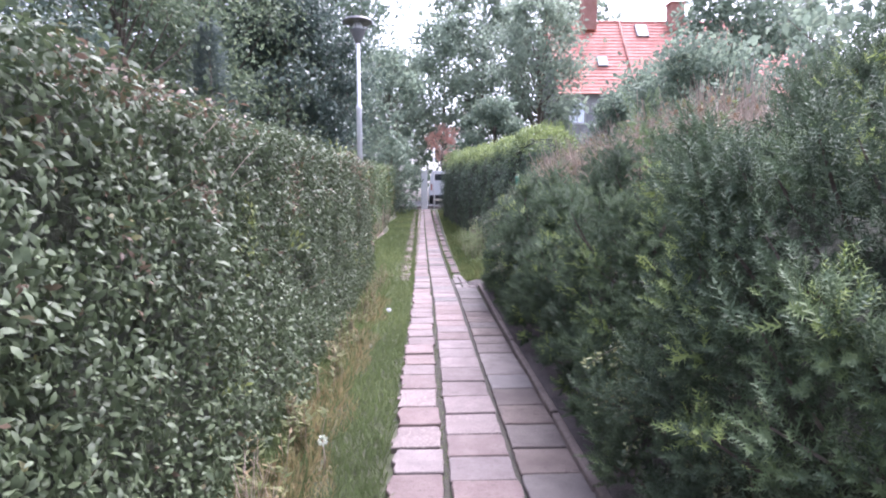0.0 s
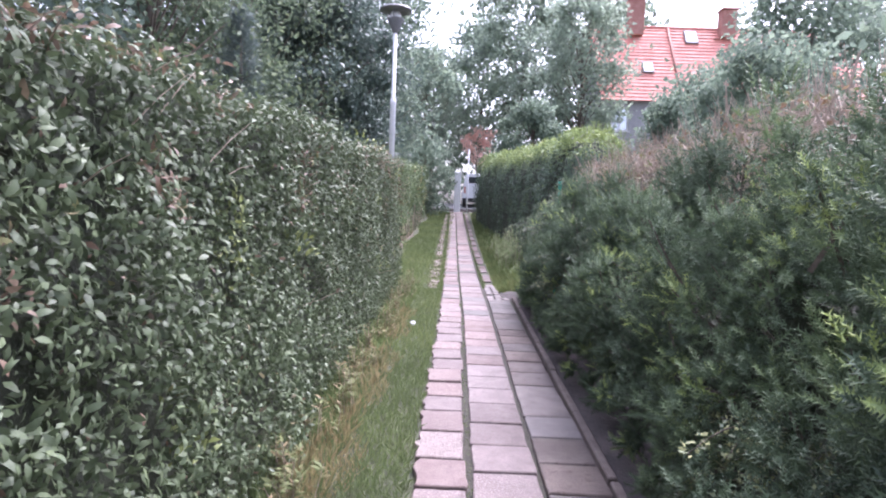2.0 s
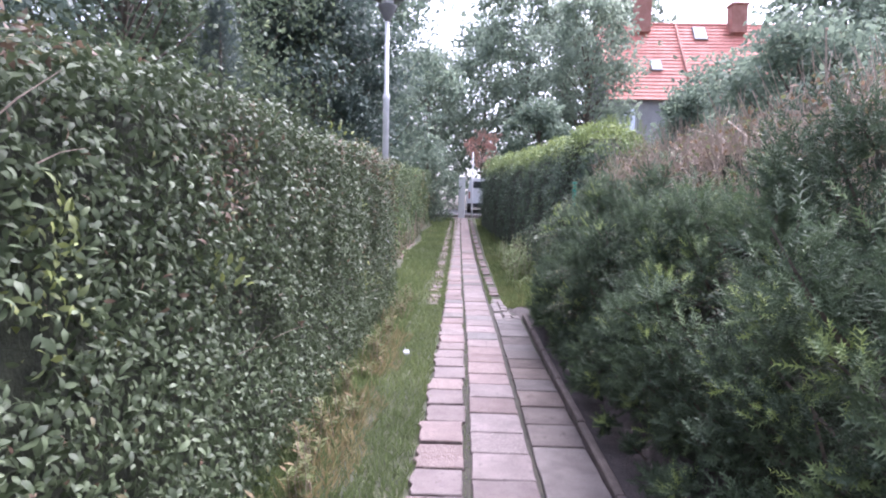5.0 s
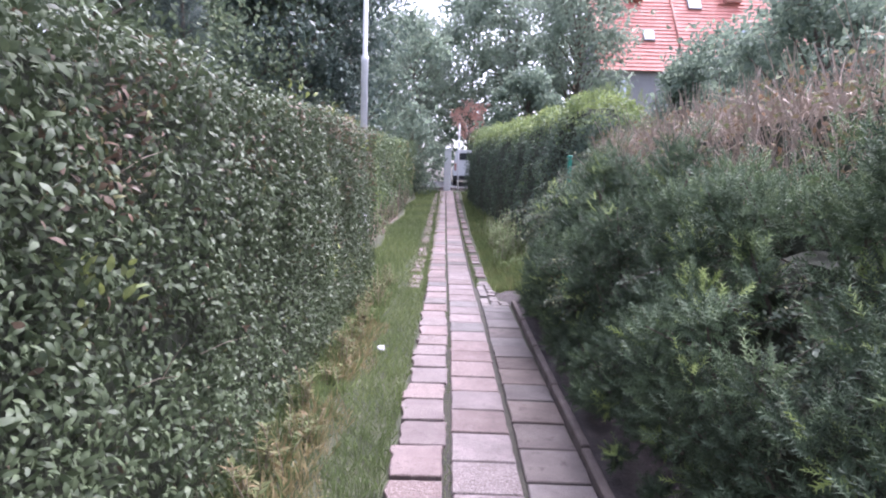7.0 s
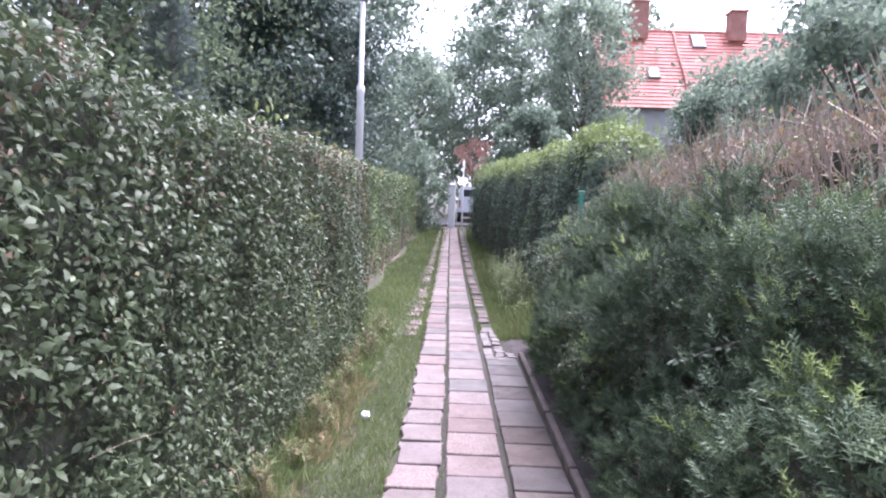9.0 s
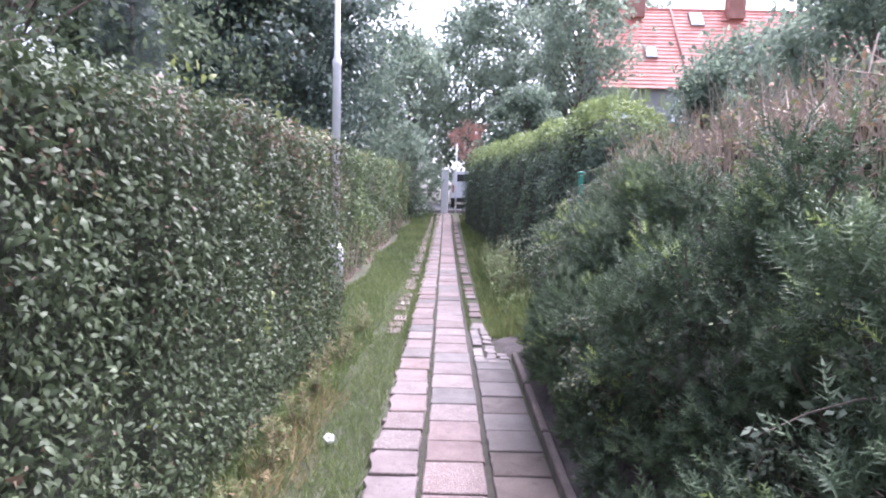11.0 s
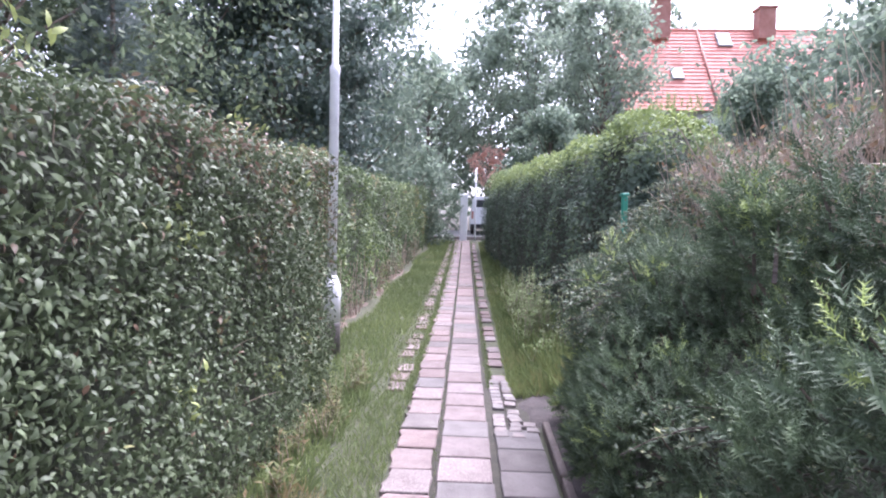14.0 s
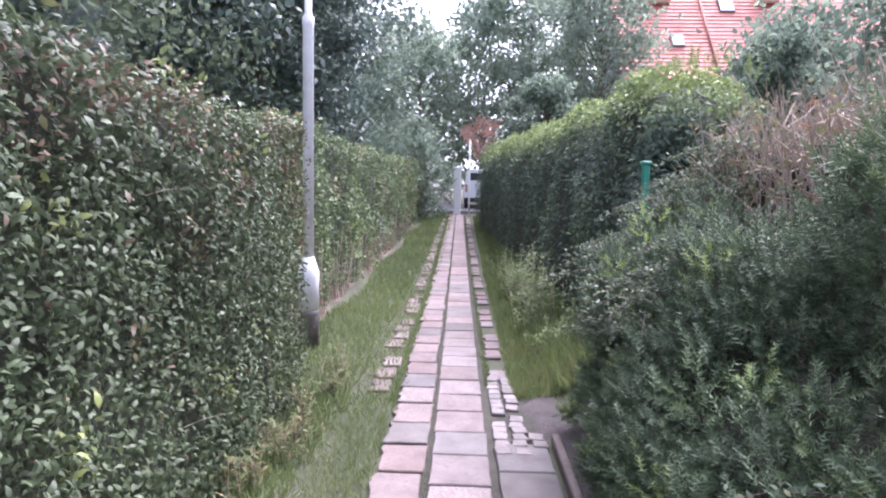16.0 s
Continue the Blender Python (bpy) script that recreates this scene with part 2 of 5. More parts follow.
OVAL = ([(0, 0, 0), (0.2, 0.32, 0.08), (0.16, 0.66, 0.06), (0, 1, -0.1), (-0.16, 0.66, 0.06), (-0.2, 0.32, 0.08)],
        [(0, 1, 5), (1, 2, 5), (2, 4, 5), (2, 3, 4)])
SIMPLE = ([(0, 0, 0), (0.27, 0.45, 0.05), (0, 1, -0.04), (-0.27, 0.45, 0.05)], [(0, 1, 3), (1, 2, 3)])
LANCE = ([(0, 0, 0), (0.14, 0.4, 0.04), (0, 1, -0.1), (-0.14, 0.4, 0.04)], [(0, 1, 3), (1, 2, 3)])
BLADE = ([(-0.024, 0, 0), (0.024, 0, 0), (0.018, 0.55, 0.06), (0, 1, 0.25)], [(0, 1, 2), (0, 2, 3)])


def spray_shape(rows=8, length=0.2, spread=0.85):
    """A conifer shoot: a stem with two ranks of needles."""
    pts, tri = [(-0.012, 0, 0), (0.012, 0, 0), (0, 1, 0.02)], [(0, 1, 2)]
    for i in range(rows):
        y = 0.08 + 0.88 * i / rows
        w = length * (1.0 - 0.45 * i / rows)
        for sgn in (-1, 1):
            b = len(pts)
            lift = 0.05 * math.sin(i * 2.3 + sgn)
            pts += [(0, y - 0.03, 0), (0, y + 0.04, 0.004), (sgn * w * spread, y + w * 0.55, lift)]
            tri.append((b, b + 1, b + 2))
    return pts, tri


SPRAY = spray_shape()


def noise_at(p, scale, seed=0.0):
    """Smooth variation in about -1..1 at points p, a sum of waves with fixed random directions."""
    r = np.random.default_rng(int(seed * 10) + 3)
    total = np.zeros(len(p))
    for i in range(7):
        d = r.normal(size=3)
        total += np.sin(p @ d * scale + r.uniform(0, 6.28)) / 7 ** 0.5
    return total


def tube(name, points, radii, mat, parent=None, sides=8):
    """A tapered round bar through the points."""
    pts = [Vector(p) for p in points]
    verts, faces = [], []
    for i, p in enumerate(pts):
        d = (pts[min(i + 1, len(pts) - 1)] - pts[max(i - 1, 0)]).normalized()
        u = d.orthogonal().normalized()
        if i:
            u = (last - d * last.dot(d)).normalized()
        last = u
        w = d.cross(u)
        for j in range(sides):
            a = 2 * math.pi * j / sides
            verts.append(p + (u * math.cos(a) + w * math.sin(a)) * radii[i])
    for i in range(len(pts) - 1):
        for j in range(sides):
            a, b = i * sides + j, i * sides + (j + 1) % sides
            faces.append((a, b, b + sides, a + sides))
    faces.append(tuple(range(sides))[::-1])
    faces.append(tuple(range((len(pts) - 1) * sides, len(pts) * sides)))
    return mesh_object(name, verts, faces, mat, parent, True)


def tubes(name, paths, mat, parent=None, sides=4):
    """Many thin tapered twigs in one mesh: paths of ((points), r0, r1)."""
    verts, faces = [], []
    for pts, r0, r1 in paths:
        pts = [Vector(p) for p in pts]
        base = len(verts)
        for i, p in enumerate(pts):
            d = (pts[min(i + 1, len(pts) - 1)] - pts[max(i - 1, 0)]).normalized()
            u = d.orthogonal().normalized()
            w = d.cross(u)
            r = r0 + (r1 - r0) * i / (len(pts) - 1)
            for j in range(sides):
                a = 2 * math.pi * j / sides
                verts.append(p + (u * math.cos(a) + w * math.sin(a)) * r)
        for i in range(len(pts) - 1):
            for j in range(sides):
                a, b = base + i * sides + j, base + i * sides + (j + 1) % sides
                faces.append((a, b, b + sides, a + sides))
    return tagged(mesh_object(name, verts, faces, mat, parent), kind="stuff")


def block(name, size, mat, parent=None, at=(0, 0, 0), bevel=0.01, segments=1):
    bm = bmesh.new()
    bmesh.ops.create_cube(bm, size=1)
    bmesh.ops.scale(bm, vec=size, verts=bm.verts)
    if bevel:
        bmesh.ops.bevel(bm, geom=bm.edges, offset=bevel, segments=segments, affect="EDGES")
    me = bpy.data.meshes.new(name)
    bm.to_mesh(me)
    bm.free()
    me.materials.append(mat)
    ob = new(name, me)
    ob.parent = parent
    ob.location = at
    return ob


def lathe(name, rings, mat, parent=None, sides=24, at=(0, 0, 0)):
    verts, faces = [], []
    for r, z in rings:
        for j in range(sides):
            a = 2 * math.pi * j / sides
            verts.append((r * math.cos(a), r * math.sin(a), z))
    for i in range(len(rings) - 1):
        for j in range(sides):
            a, b = i * sides + j, i * sides + (j + 1) % sides
            faces.append((a, b, b + sides, a + sides))
    faces.append(tuple(range(sides))[::-1])
    faces.append(tuple(range((len(rings) - 1) * sides, len(rings) * sides)))
    ob = mesh_object(name, verts, faces, mat, parent, True)
    ob.location = at
    return ob


def base(name, at, label, category, group=""):
    ob = new(name)
    ob.location = at
    return tagged(ob, label, category, group)


# ---- ground ----
def build_ground():
    xs = np.unique(np.concatenate([np.linspace(-3, 3, 41), np.linspace(-60, 60, 25), [-600, -200, 200, 600]]))
    ys = np.unique(np.concatenate([np.linspace(0, 40, 101), np.linspace(-40, 100, 36), [-500, -150, 200, 700]]))
    gx, gy = np.meshgrid(xs, ys)
    gz = ground_z(np.minimum(gy, 45)) - 0.03
    p = np.stack([gx.ravel(), gy.ravel(), 0 * gx.ravel()], 1)
    bumps = 0.018 * noise_at(p, 4.0, 1).reshape(gx.shape) + 0.01 * noise_at(p, 13.0, 2).reshape(gx.shape)
    on_path = (gx > -0.75) & (gx < 0.95)
    gz = gz + np.where(on_path, -0.004, bumps * 0.8 + 0.012) * (np.abs(gx) < 20)
    nx = len(xs)
    verts = np.stack([gx.ravel(), gy.ravel(), gz.ravel()], 1)
    faces = [(r * nx + c, r * nx + c + 1, (r + 1) * nx + c + 1, (r + 1) * nx + c) for r in range(len(ys) - 1) for c in range(nx - 1)]
    ob = mesh_object("ground", verts, faces, M_SOIL, smooth=True)
    tagged(ob, "earth and short grass verge along the path", "ground", kind="structure")


build_ground()


# ---- hedges ----
def hedge_core(parent, x0, x1, y0, y1, top, lumps=0.05, seed=0.0):
    """The twiggy inside of a hedge, an uneven solid with inner shade in its colour."""
    ny, nz = max(8, int((y1 - y0) / 0.25)), 9
    prof = [(x0, t) for t in np.linspace(0, 1, nz)] + [(x1, t) for t in np.linspace(1, 0, nz)]
    verts, faces, k = [], [], len(prof)
    for i in range(ny + 1):
        y = y0 + (y1 - y0) * i / ny
        g, h = float(ground_z(y)) - 0.05, float(top(y))
        for x, t in prof:
            z = g + (h - g) * t
            q = np.array([[x, y, z]])
            verts.append((x + lumps * noise_at(q, 5, seed)[0], y + 0.03 * noise_at(q, 6, seed + 1)[0], z + 0.03 * noise_at(q, 7, seed + 2)[0] * (t > 0)))
    for i in range(ny):
        for j in range(k):
            a, b = i * k + j, i * k + (j + 1) % k
            faces.append((a, b, b + k, a + k))
    faces += [tuple(range(k)), tuple(range(ny * k, ny * k + k))[::-1]]
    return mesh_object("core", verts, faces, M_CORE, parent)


def leaf_frames(n, out, spread=0.75, up=0.35, droop=0.2):
    nrm = unit(out + np.array([0, 0, up]) + rng.normal(size=(n, 3)) * spread)
    al = rng.normal(size=(n, 3)) + np.array([0, 0, -droop])
    al -= nrm * np.sum(al * nrm, 1, keepdims=True)
    return unit(al), nrm


def near_top(y):
    return 1.72 + 0.033 * np.asarray(y, float) + 0.03 * np.sin(np.asarray(y) * 2.1) + 0.02 * np.sin(np.asarray(y) * 5.3 + 1)


def face_x(y, z):
    q = np.stack([0 * y, y, z], 1)
    return -1.03 - 0.004 * y + 0.13 * np.clip(1 - z / 0.75, 0, 1) + 0.035 * noise_at(q, 2.2, 4) + 0.025 * noise_at(q, 7, 5)


HOLES = np.array([(4.1, 0.95, 0.16), (4.6, 0.62, 0.13), (5.25, 1.02, 0.18), (7.1, 0.75, 0.12), (8.3, 0.55, 0.13), (3.6, 1.35, 0.12), (9.5, 0.8, 0.1), (10.6, 0.5, 0.1)])


def hedge_tint(p):
    """Mostly green, with patches gone yellow or rust brown."""
    n = len(p)
    t = np.clip(rng.normal(0.36, 0.1, n), 0.05, 0.6)
    y, z = p[:, 1], p[:, 2]
    rust = 0.55 * noise_at(p, 1.7, 8) + 0.5 * noise_at(p, 5.5, 9)
    rust += 1.1 * np.exp(-((y - 4.6) ** 2 / 0.9 + (z - 1.85) ** 2 / 0.02)) + 0.9 * np.exp(-((y - 6.9) ** 2 / 0.3 + (z - 1.5) ** 2 / 0.1)) + 0.9 * np.exp(-((y - 8.8) ** 2 / 0.3 + (z - 1.65) ** 2 / 0.1))
    rust += 0.9 * np.exp(-((y - 12.3) ** 2 / 0.03)) + 0.8 * np.exp(-((y - 10.0) ** 2 / 3.0 + (z - 2.0) ** 2 / 0.03))
    brown = ((rust > 0.85) & (rng.random(n) < 0.4) & ((z > 1.1) | (y > 6))) | (rng.random(n) < 0.015)
    t[brown] = rng.uniform(0.8, 1.0, brown.sum())
    yel = 0.6 * noise_at(p, 2.3, 12) + 0.5 * noise_at(p, 6, 13) + 1.3 * np.exp(-((y - 5.4) ** 2 / 0.09 + (z - 1.15) ** 2 / 0.3)) + 1.0 * np.exp(-((y - 4.3) ** 2 / 0.4 + (z - 1.55) ** 2 / 0.2))
    gold = (yel > 1.2) & (rng.random(n) < 0.6)
    t[gold] = rng.uniform(0.6, 0.76, gold.sum())
    return t


def build_near_hedge():
    top = base("hedge", (0, 0, 0), "tall clipped broad-leaved hedge, dark green with rusty patches", "hedge")
    hedge_core(top, -1.24, -2.3, -3.0, 12.15, lambda y: near_top(y) - 0.13, 0.03)
    ps, outs = [], []
    for y0, y1, dens in ((-3, 2.6, 250), (2.6, 12.34, 4100)):
        n = int((y1 - y0) * 2.0 * dens)
        y, u = rng.uniform(y0, y1, n), rng.uniform(0.0, 1, n)
        z = 0.03 + u * (near_top(y) - 0.05)
        d = rng.random(n) ** 1.6 * 0.17
        rounding = 0.1 * np.clip((u - 0.93) / 0.07, 0, 1) ** 2 + 0.05 * np.clip((0.15 - u) / 0.15, 0, 1)
        q = np.stack([0 * y, y, z], 1)
        hollow = np.clip(noise_at(q, 13, 15) * 0.6 + noise_at(q, 27, 16) * 0.6 - 0.25, 0, 1.2)
        x = face_x(y, z) - d - rounding - 0.085 * hollow
        keep = rng.random(n) > 0.4 * np.clip(1 - z / 0.95, 0, 1)
        for hy, hz, hr in HOLES:
            keep &= ((y - hy) ** 2 + (z - hz) ** 2 * 1.6 > (1.25 * hr * (0.8 + 0.35 * np.sin(9 * np.arctan2(z - hz, y - hy)))) ** 2) | (rng.random(n) < 0.12)
        ps.append(np.stack([x, y, z], 1)[keep])
        outs.append(np.tile([1.0, 0, 0], (keep.sum(), 1)))
        m = int((y1 - y0) * 1.2 * dens * 0.5)
        y = rng.uniform(y0, y1, m)
        x = rng.uniform(-2.3, -1.0, m)
        ps.append(np.stack([x, y, near_top(y) - 0.05 + rng.normal(0, 0.035, m)], 1))
        outs.append(np.tile([0.2, 0, 1.0], (m, 1)))
    m = int(1.3 * 2.2 * 2200)
    x, u = rng.uniform(-2.3, -1.0, m), rng.uniform(0, 1, m)
    ps.append(np.stack([x, 12.36 - rng.random(m) * 0.14 - 0.05 * np.sin(x * 7), 0.05 + u * 2.1], 1))
    outs.append(np.tile([0.2, 1.0, 0], (m, 1)))
    p, o = np.concatenate(ps), np.concatenate(outs)
    al, nr = leaf_frames(len(p), o)
    scatter("leaves", OVAL, p, al, nr, rng.normal(0.0395, 0.0085, len(p)).clip(0.02, 0.062), hedge_tint(p), M_HEDGE, top)
    paths = []
    for i in range(40):
        y, z = rng.uniform(2.8, 12.3), rng.uniform(0.3, 2.1)
        a = Vector((-1.12, y, min(z, float(near_top(y)) - 0.1)))
        d = Vector((rng.uniform(0.3, 1), rng.normal(0, 0.6), rng.uniform(0.1, 1))).normalized() * rng.uniform(0.1, 0.25)
        paths.append(((a, a + d * 0.5 + Vector((0, 0, 0.01)), a + d), 0.003, 0.001))
    tubes("twigs", paths, M_TWIG, top)
    c = np.array([(-1.3, 10.75, 2.13), (-1.25, 10.95, 2.1), (-1.1, 11.3, 1.86), (-1.15, 8.9, 2.04), (-1.08, 6.4, 1.1), (-1.08, 9.8, 0.7), (-1.08, 4.9, 0.5)])
    p = np.repeat(c, 26, 0) + rng.normal(0, 0.06, (len(c) * 26, 3))
    scatter("shoots", OVAL, p, rng.normal(size=p.shape) * 0.7 + [0.4, 0, 0.8], rng.normal(size=p.shape) * 0.5 + [0.4, 0, 0.8], rng.uniform(0.04, 0.07, len(p)), rng.uniform(0.62, 0.76, len(p)), M_HEDGE, top)


build_near_hedge()


def build_far_hedge():
    """The lower hedge beyond the lamp, on the same side."""
    top = base("hedge", (0, 0, 0), "clipped green hedge with bare brown stems low down", "hedge")

    def h(y):
        return ground_z(y) + 2.42 + 0.06 * np.sin(np.asarray(y) * 1.3) + 0.035 * np.sin(np.asarray(y) * 4.1)

    hedge_core(top, -1.86, -2.9, 13.95, 37.0, lambda y: h(y) - 0.14, 0.04, 3.0)
    n = 33000
    y = 13.9 + 23 * rng.random(n) ** 1.35
    u = rng.random(n)
    g = ground_z(y)
    z = g + 0.05 + u * (h(y) - g - 0.03)
    q = np.stack([0 * y, y, z], 1)
    x = -1.68 + 0.07 * noise_at(q, 2.5, 21) + 0.04 * noise_at(q, 7, 22) - 0.17 * rng.random(n) ** 1.5 - 0.12 * np.clip((u - 0.9) / 0.1, 0, 1) ** 2
    keep = (u > 0.25) | (rng.random(n) < 0.25 + u * 2)
    p1 = np.stack([x, y, z], 1)[keep]
    m = 9000
    y = 13.9 + 23 * rng.random(m) ** 1.2
    p2 = np.stack([rng.uniform(-2.9, -1.68, m), y, h(y) - 0.03 + rng.normal(0, 0.05, m)], 1)
    m = 3500
    x3, u3 = rng.uniform(-2.9, -1.68, m), rng.random(m)
    p3 = np.stack([x3, 13.92 - rng.random(m) * 0.1, 0.1 + u3 * 2.1], 1)
    p = np.concatenate([p1, p2, p3])
    o = np.concatenate([np.tile([1.0, 0, 0], (len(p1), 1)), np.tile([0.2, 0, 1.0], (len(p2), 1)), np.tile([0.2, -1.0, 0], (len(p3), 1))])
    al, nr = leaf_frames(len(p), o)
    t = np.clip(rng.normal(0.38, 0.13, len(p)), 0, 0.7) + 0.12 * noise_at(p, 1.3, 23)
    br = (noise_at(p, 2.0, 24) + 1.5 * np.exp(-((p[:, 1] - 14.2) ** 2 / 0.5)) - 0.4 * np.maximum(p[:, 2] - 1.6, 0) > 0.8) & (rng.random(len(p)) < 0.5)
    t[br] = rng.uniform(0.85, 1, br.sum())
    bright = (noise_at(p, 1.6, 26) > 1.35) & (rng.random(len(p)) < 0.7)
    t[bright] = rng.uniform(0.6, 0.78, bright.sum())
    scatter("leaves", SIMPLE, p, al, nr, rng.normal(0.065, 0.014, len(p)).clip(0.03, 0.1), t, M_HEDGE_FAR, top)
    paths = []
    for i in range(170):
        y = 13.95 + 14 * rng.random() ** 1.4
        a = Vector((rng.uniform(-1.85, -1.68), y, float(ground_z(y)) - 0.04))
        b = a + Vector((rng.normal(0, 0.06), rng.normal(0, 0.1), rng.uniform(0.6, 1.1)))
        paths.append(((a, (a + b) / 2 + Vector((rng.normal(0, 0.02), rng.normal(0, 0.03), 0)), b), 0.011, 0.005))
    tubes("stems", paths, M_TWIG, top)


build_far_hedge()


def build_round_hedge():
    """The clipped, rounded hedge on the other side of the climbing stretch."""
    top = base("hedge", (0, 0, 0), "tall rounded privet hedge, bright green on top", "hedge")

    def section(y):
        s = np.clip((np.asarray(y, float) - 13.2) / 18, 0, 1)
        return 1.5 - 0.92 * s, ground_z(y), 2.85 + 0.25 * s + 0.05 * np.sin(np.asarray(y) * 1.9)

    ny, na = 60, 18
    verts, faces = [], []
    for i in range(ny + 1):
        y = 13.35 + 17.8 * i / ny
        fx, g, h = (float(v) for v in section(y))
        e = 1 - 0.25 * max(0, 1 - i / 3) - 0.15 * max(0, (i - ny + 3) / 3)
        for j in range(na):
            a = math.pi * j / (na - 1)
            c, s = math.cos(a), math.sin(a)
            q = np.array([[c, y, s]])
            verts.append((fx + 0.95 - 0.8 * math.copysign(abs(c) ** 0.62, c) * e, y, g - 0.05 + (h - 0.12) * s ** 0.7 * e + 0.05 * noise_at(q, 4, 30)[0]))
    for i in range(ny):
        for j in range(na - 1):
            faces.append((i * na + j, i * na + j + 1, (i + 1) * na + j + 1, (i + 1) * na + j))
    faces += [tuple(range(na)), tuple(range(ny * na, ny * na + na))[::-1]]
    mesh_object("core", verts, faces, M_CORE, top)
    n = 48000
    y = 13.2 + 18 * rng.random(n) ** 1.3
    a = math.pi * 0.74 * rng.random(n)
    fx, g, h = section(y)
    c, s = np.cos(a), np.sin(a)
    e = 1 - 0.25 * np.clip(1 - (y - 13.2) / 0.8, 0, 1)
    d = 0.14 * rng.random(n) ** 1.5
    q = np.stack([c * 1.5, y, s * 2.5], 1)
    lump = 0.06 * noise_at(q, 2.6, 31) + 0.04 * noise_at(q, 7, 32)
    x = fx + 0.95 - (0.93 - d + lump) * np.sign(c) * np.abs(c) ** 0.62 * e
    z = g + (h - d + lump) * s ** 0.7 * e
    p1 = np.stack([x, y, z], 1)
    o1 = np.stack([-c, 0 * c, s * 1.1], 1)
    m = 7000
    a2, r2 = math.pi * rng.random(m), np.sqrt(rng.random(m))
    fx0, g0, h0 = (float(v) for v in section(13.3))
    c2, s2 = np.cos(a2), np.sin(a2)
    p2 = np.stack([fx0 + 0.95 - 0.8 * np.sign(c2) * np.abs(c2) ** 0.55 * r2, 13.28 - 0.12 * rng.random(m) + 0.3 * r2 ** 3, g0 + h0 * 0.9 * s2 ** 0.6 * r2], 1)
    p = np.concatenate([p1, p2])
    o = np.concatenate([o1, np.tile([-0.2, -1.0, 0], (m, 1))])
    al, nr = leaf_frames(len(p), o, 0.7, 0.3, -0.3)
    # Lighter growth on top and the face's shade, both painted into tint by height.
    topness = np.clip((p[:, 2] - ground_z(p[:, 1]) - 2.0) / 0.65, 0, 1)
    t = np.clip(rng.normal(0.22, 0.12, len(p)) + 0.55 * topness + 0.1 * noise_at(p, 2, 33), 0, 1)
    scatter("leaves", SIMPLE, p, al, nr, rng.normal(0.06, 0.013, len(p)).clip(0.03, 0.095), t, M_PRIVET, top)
    # the year's upright shoots on the crest
    m = 900
    y = 13.4 + 17 * rng.random(m) ** 1.2
    fx, g, h = section(y)
    xx = fx + 0.35 + rng.random(m) * 1.1
    zz = g + h * np.sin(np.arccos(np.clip((fx + 0.95 - xx) / 0.95, -1, 1))) ** 0.6 - 0.03
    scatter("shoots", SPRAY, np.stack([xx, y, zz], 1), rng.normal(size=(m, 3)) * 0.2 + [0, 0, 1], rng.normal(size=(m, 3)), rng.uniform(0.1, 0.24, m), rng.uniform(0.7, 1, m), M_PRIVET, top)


build_round_hedge()


# ---- shrubs along the kerb ----
def yew_surface(y, u):
    """A slope of foliage from the kerb up and back: u from 0 at the foot to 1 at the top."""
    q = np.stack([2.0 * u, y, 0 * y], 1)
    lump = 0.19 * noise_at(q, 3.0, 41) + 0.11 * noise_at(q, 7, 42)
    x = 0.9 + 0.012 * (y - 7) + 0.03 * np.maximum(y - 7.5, 0) + 0.09 * np.maximum(y - 10.8, 0) + 0.95 * np.clip(u - 0.3, 0, 1) ** 1.5 - 0.07 - 0.09 * np.clip(1 - u / 0.4, 0, 1)
    z = 0.06 + (1.52 - 0.035 * np.maximum(y - 7, 0)) * np.sin(np.clip(u, 0, 1) * 1.45)
    return x - lump * (0.35 + 0.65 * u), z + lump * 0.6 * u


def brush_shape(rows=6, length=0.34):
    """A yew shoot: a thin stem with pointed needles all round it, shorter towards the tip."""
    pts, tri = [(-0.014, 0, 0), (0.014, 0, 0), (0, 1, 0.02)], [(0, 1, 2)]
    for i in range(rows):
        y = 0.06 + 0.9 * i / rows
        w = length * (1.0 - 0.4 * i / rows)
        for k in range(3):
            a = 2.094 * k + 1.05 * (i % 2) + 0.3 * math.sin(i * 3.1)
            cx, cz = math.cos(a), math.sin(a)
            b = len(pts)
            pts += [(-cz * 0.045, y, cx * 0.045), (cz * 0.045, y + 0.02, -cx * 0.045), (cx * w, y + w * 0.75, cz * w)]
            tri.append((b, b + 1, b + 2))
    return pts, tri


BRUSH = brush_shape()


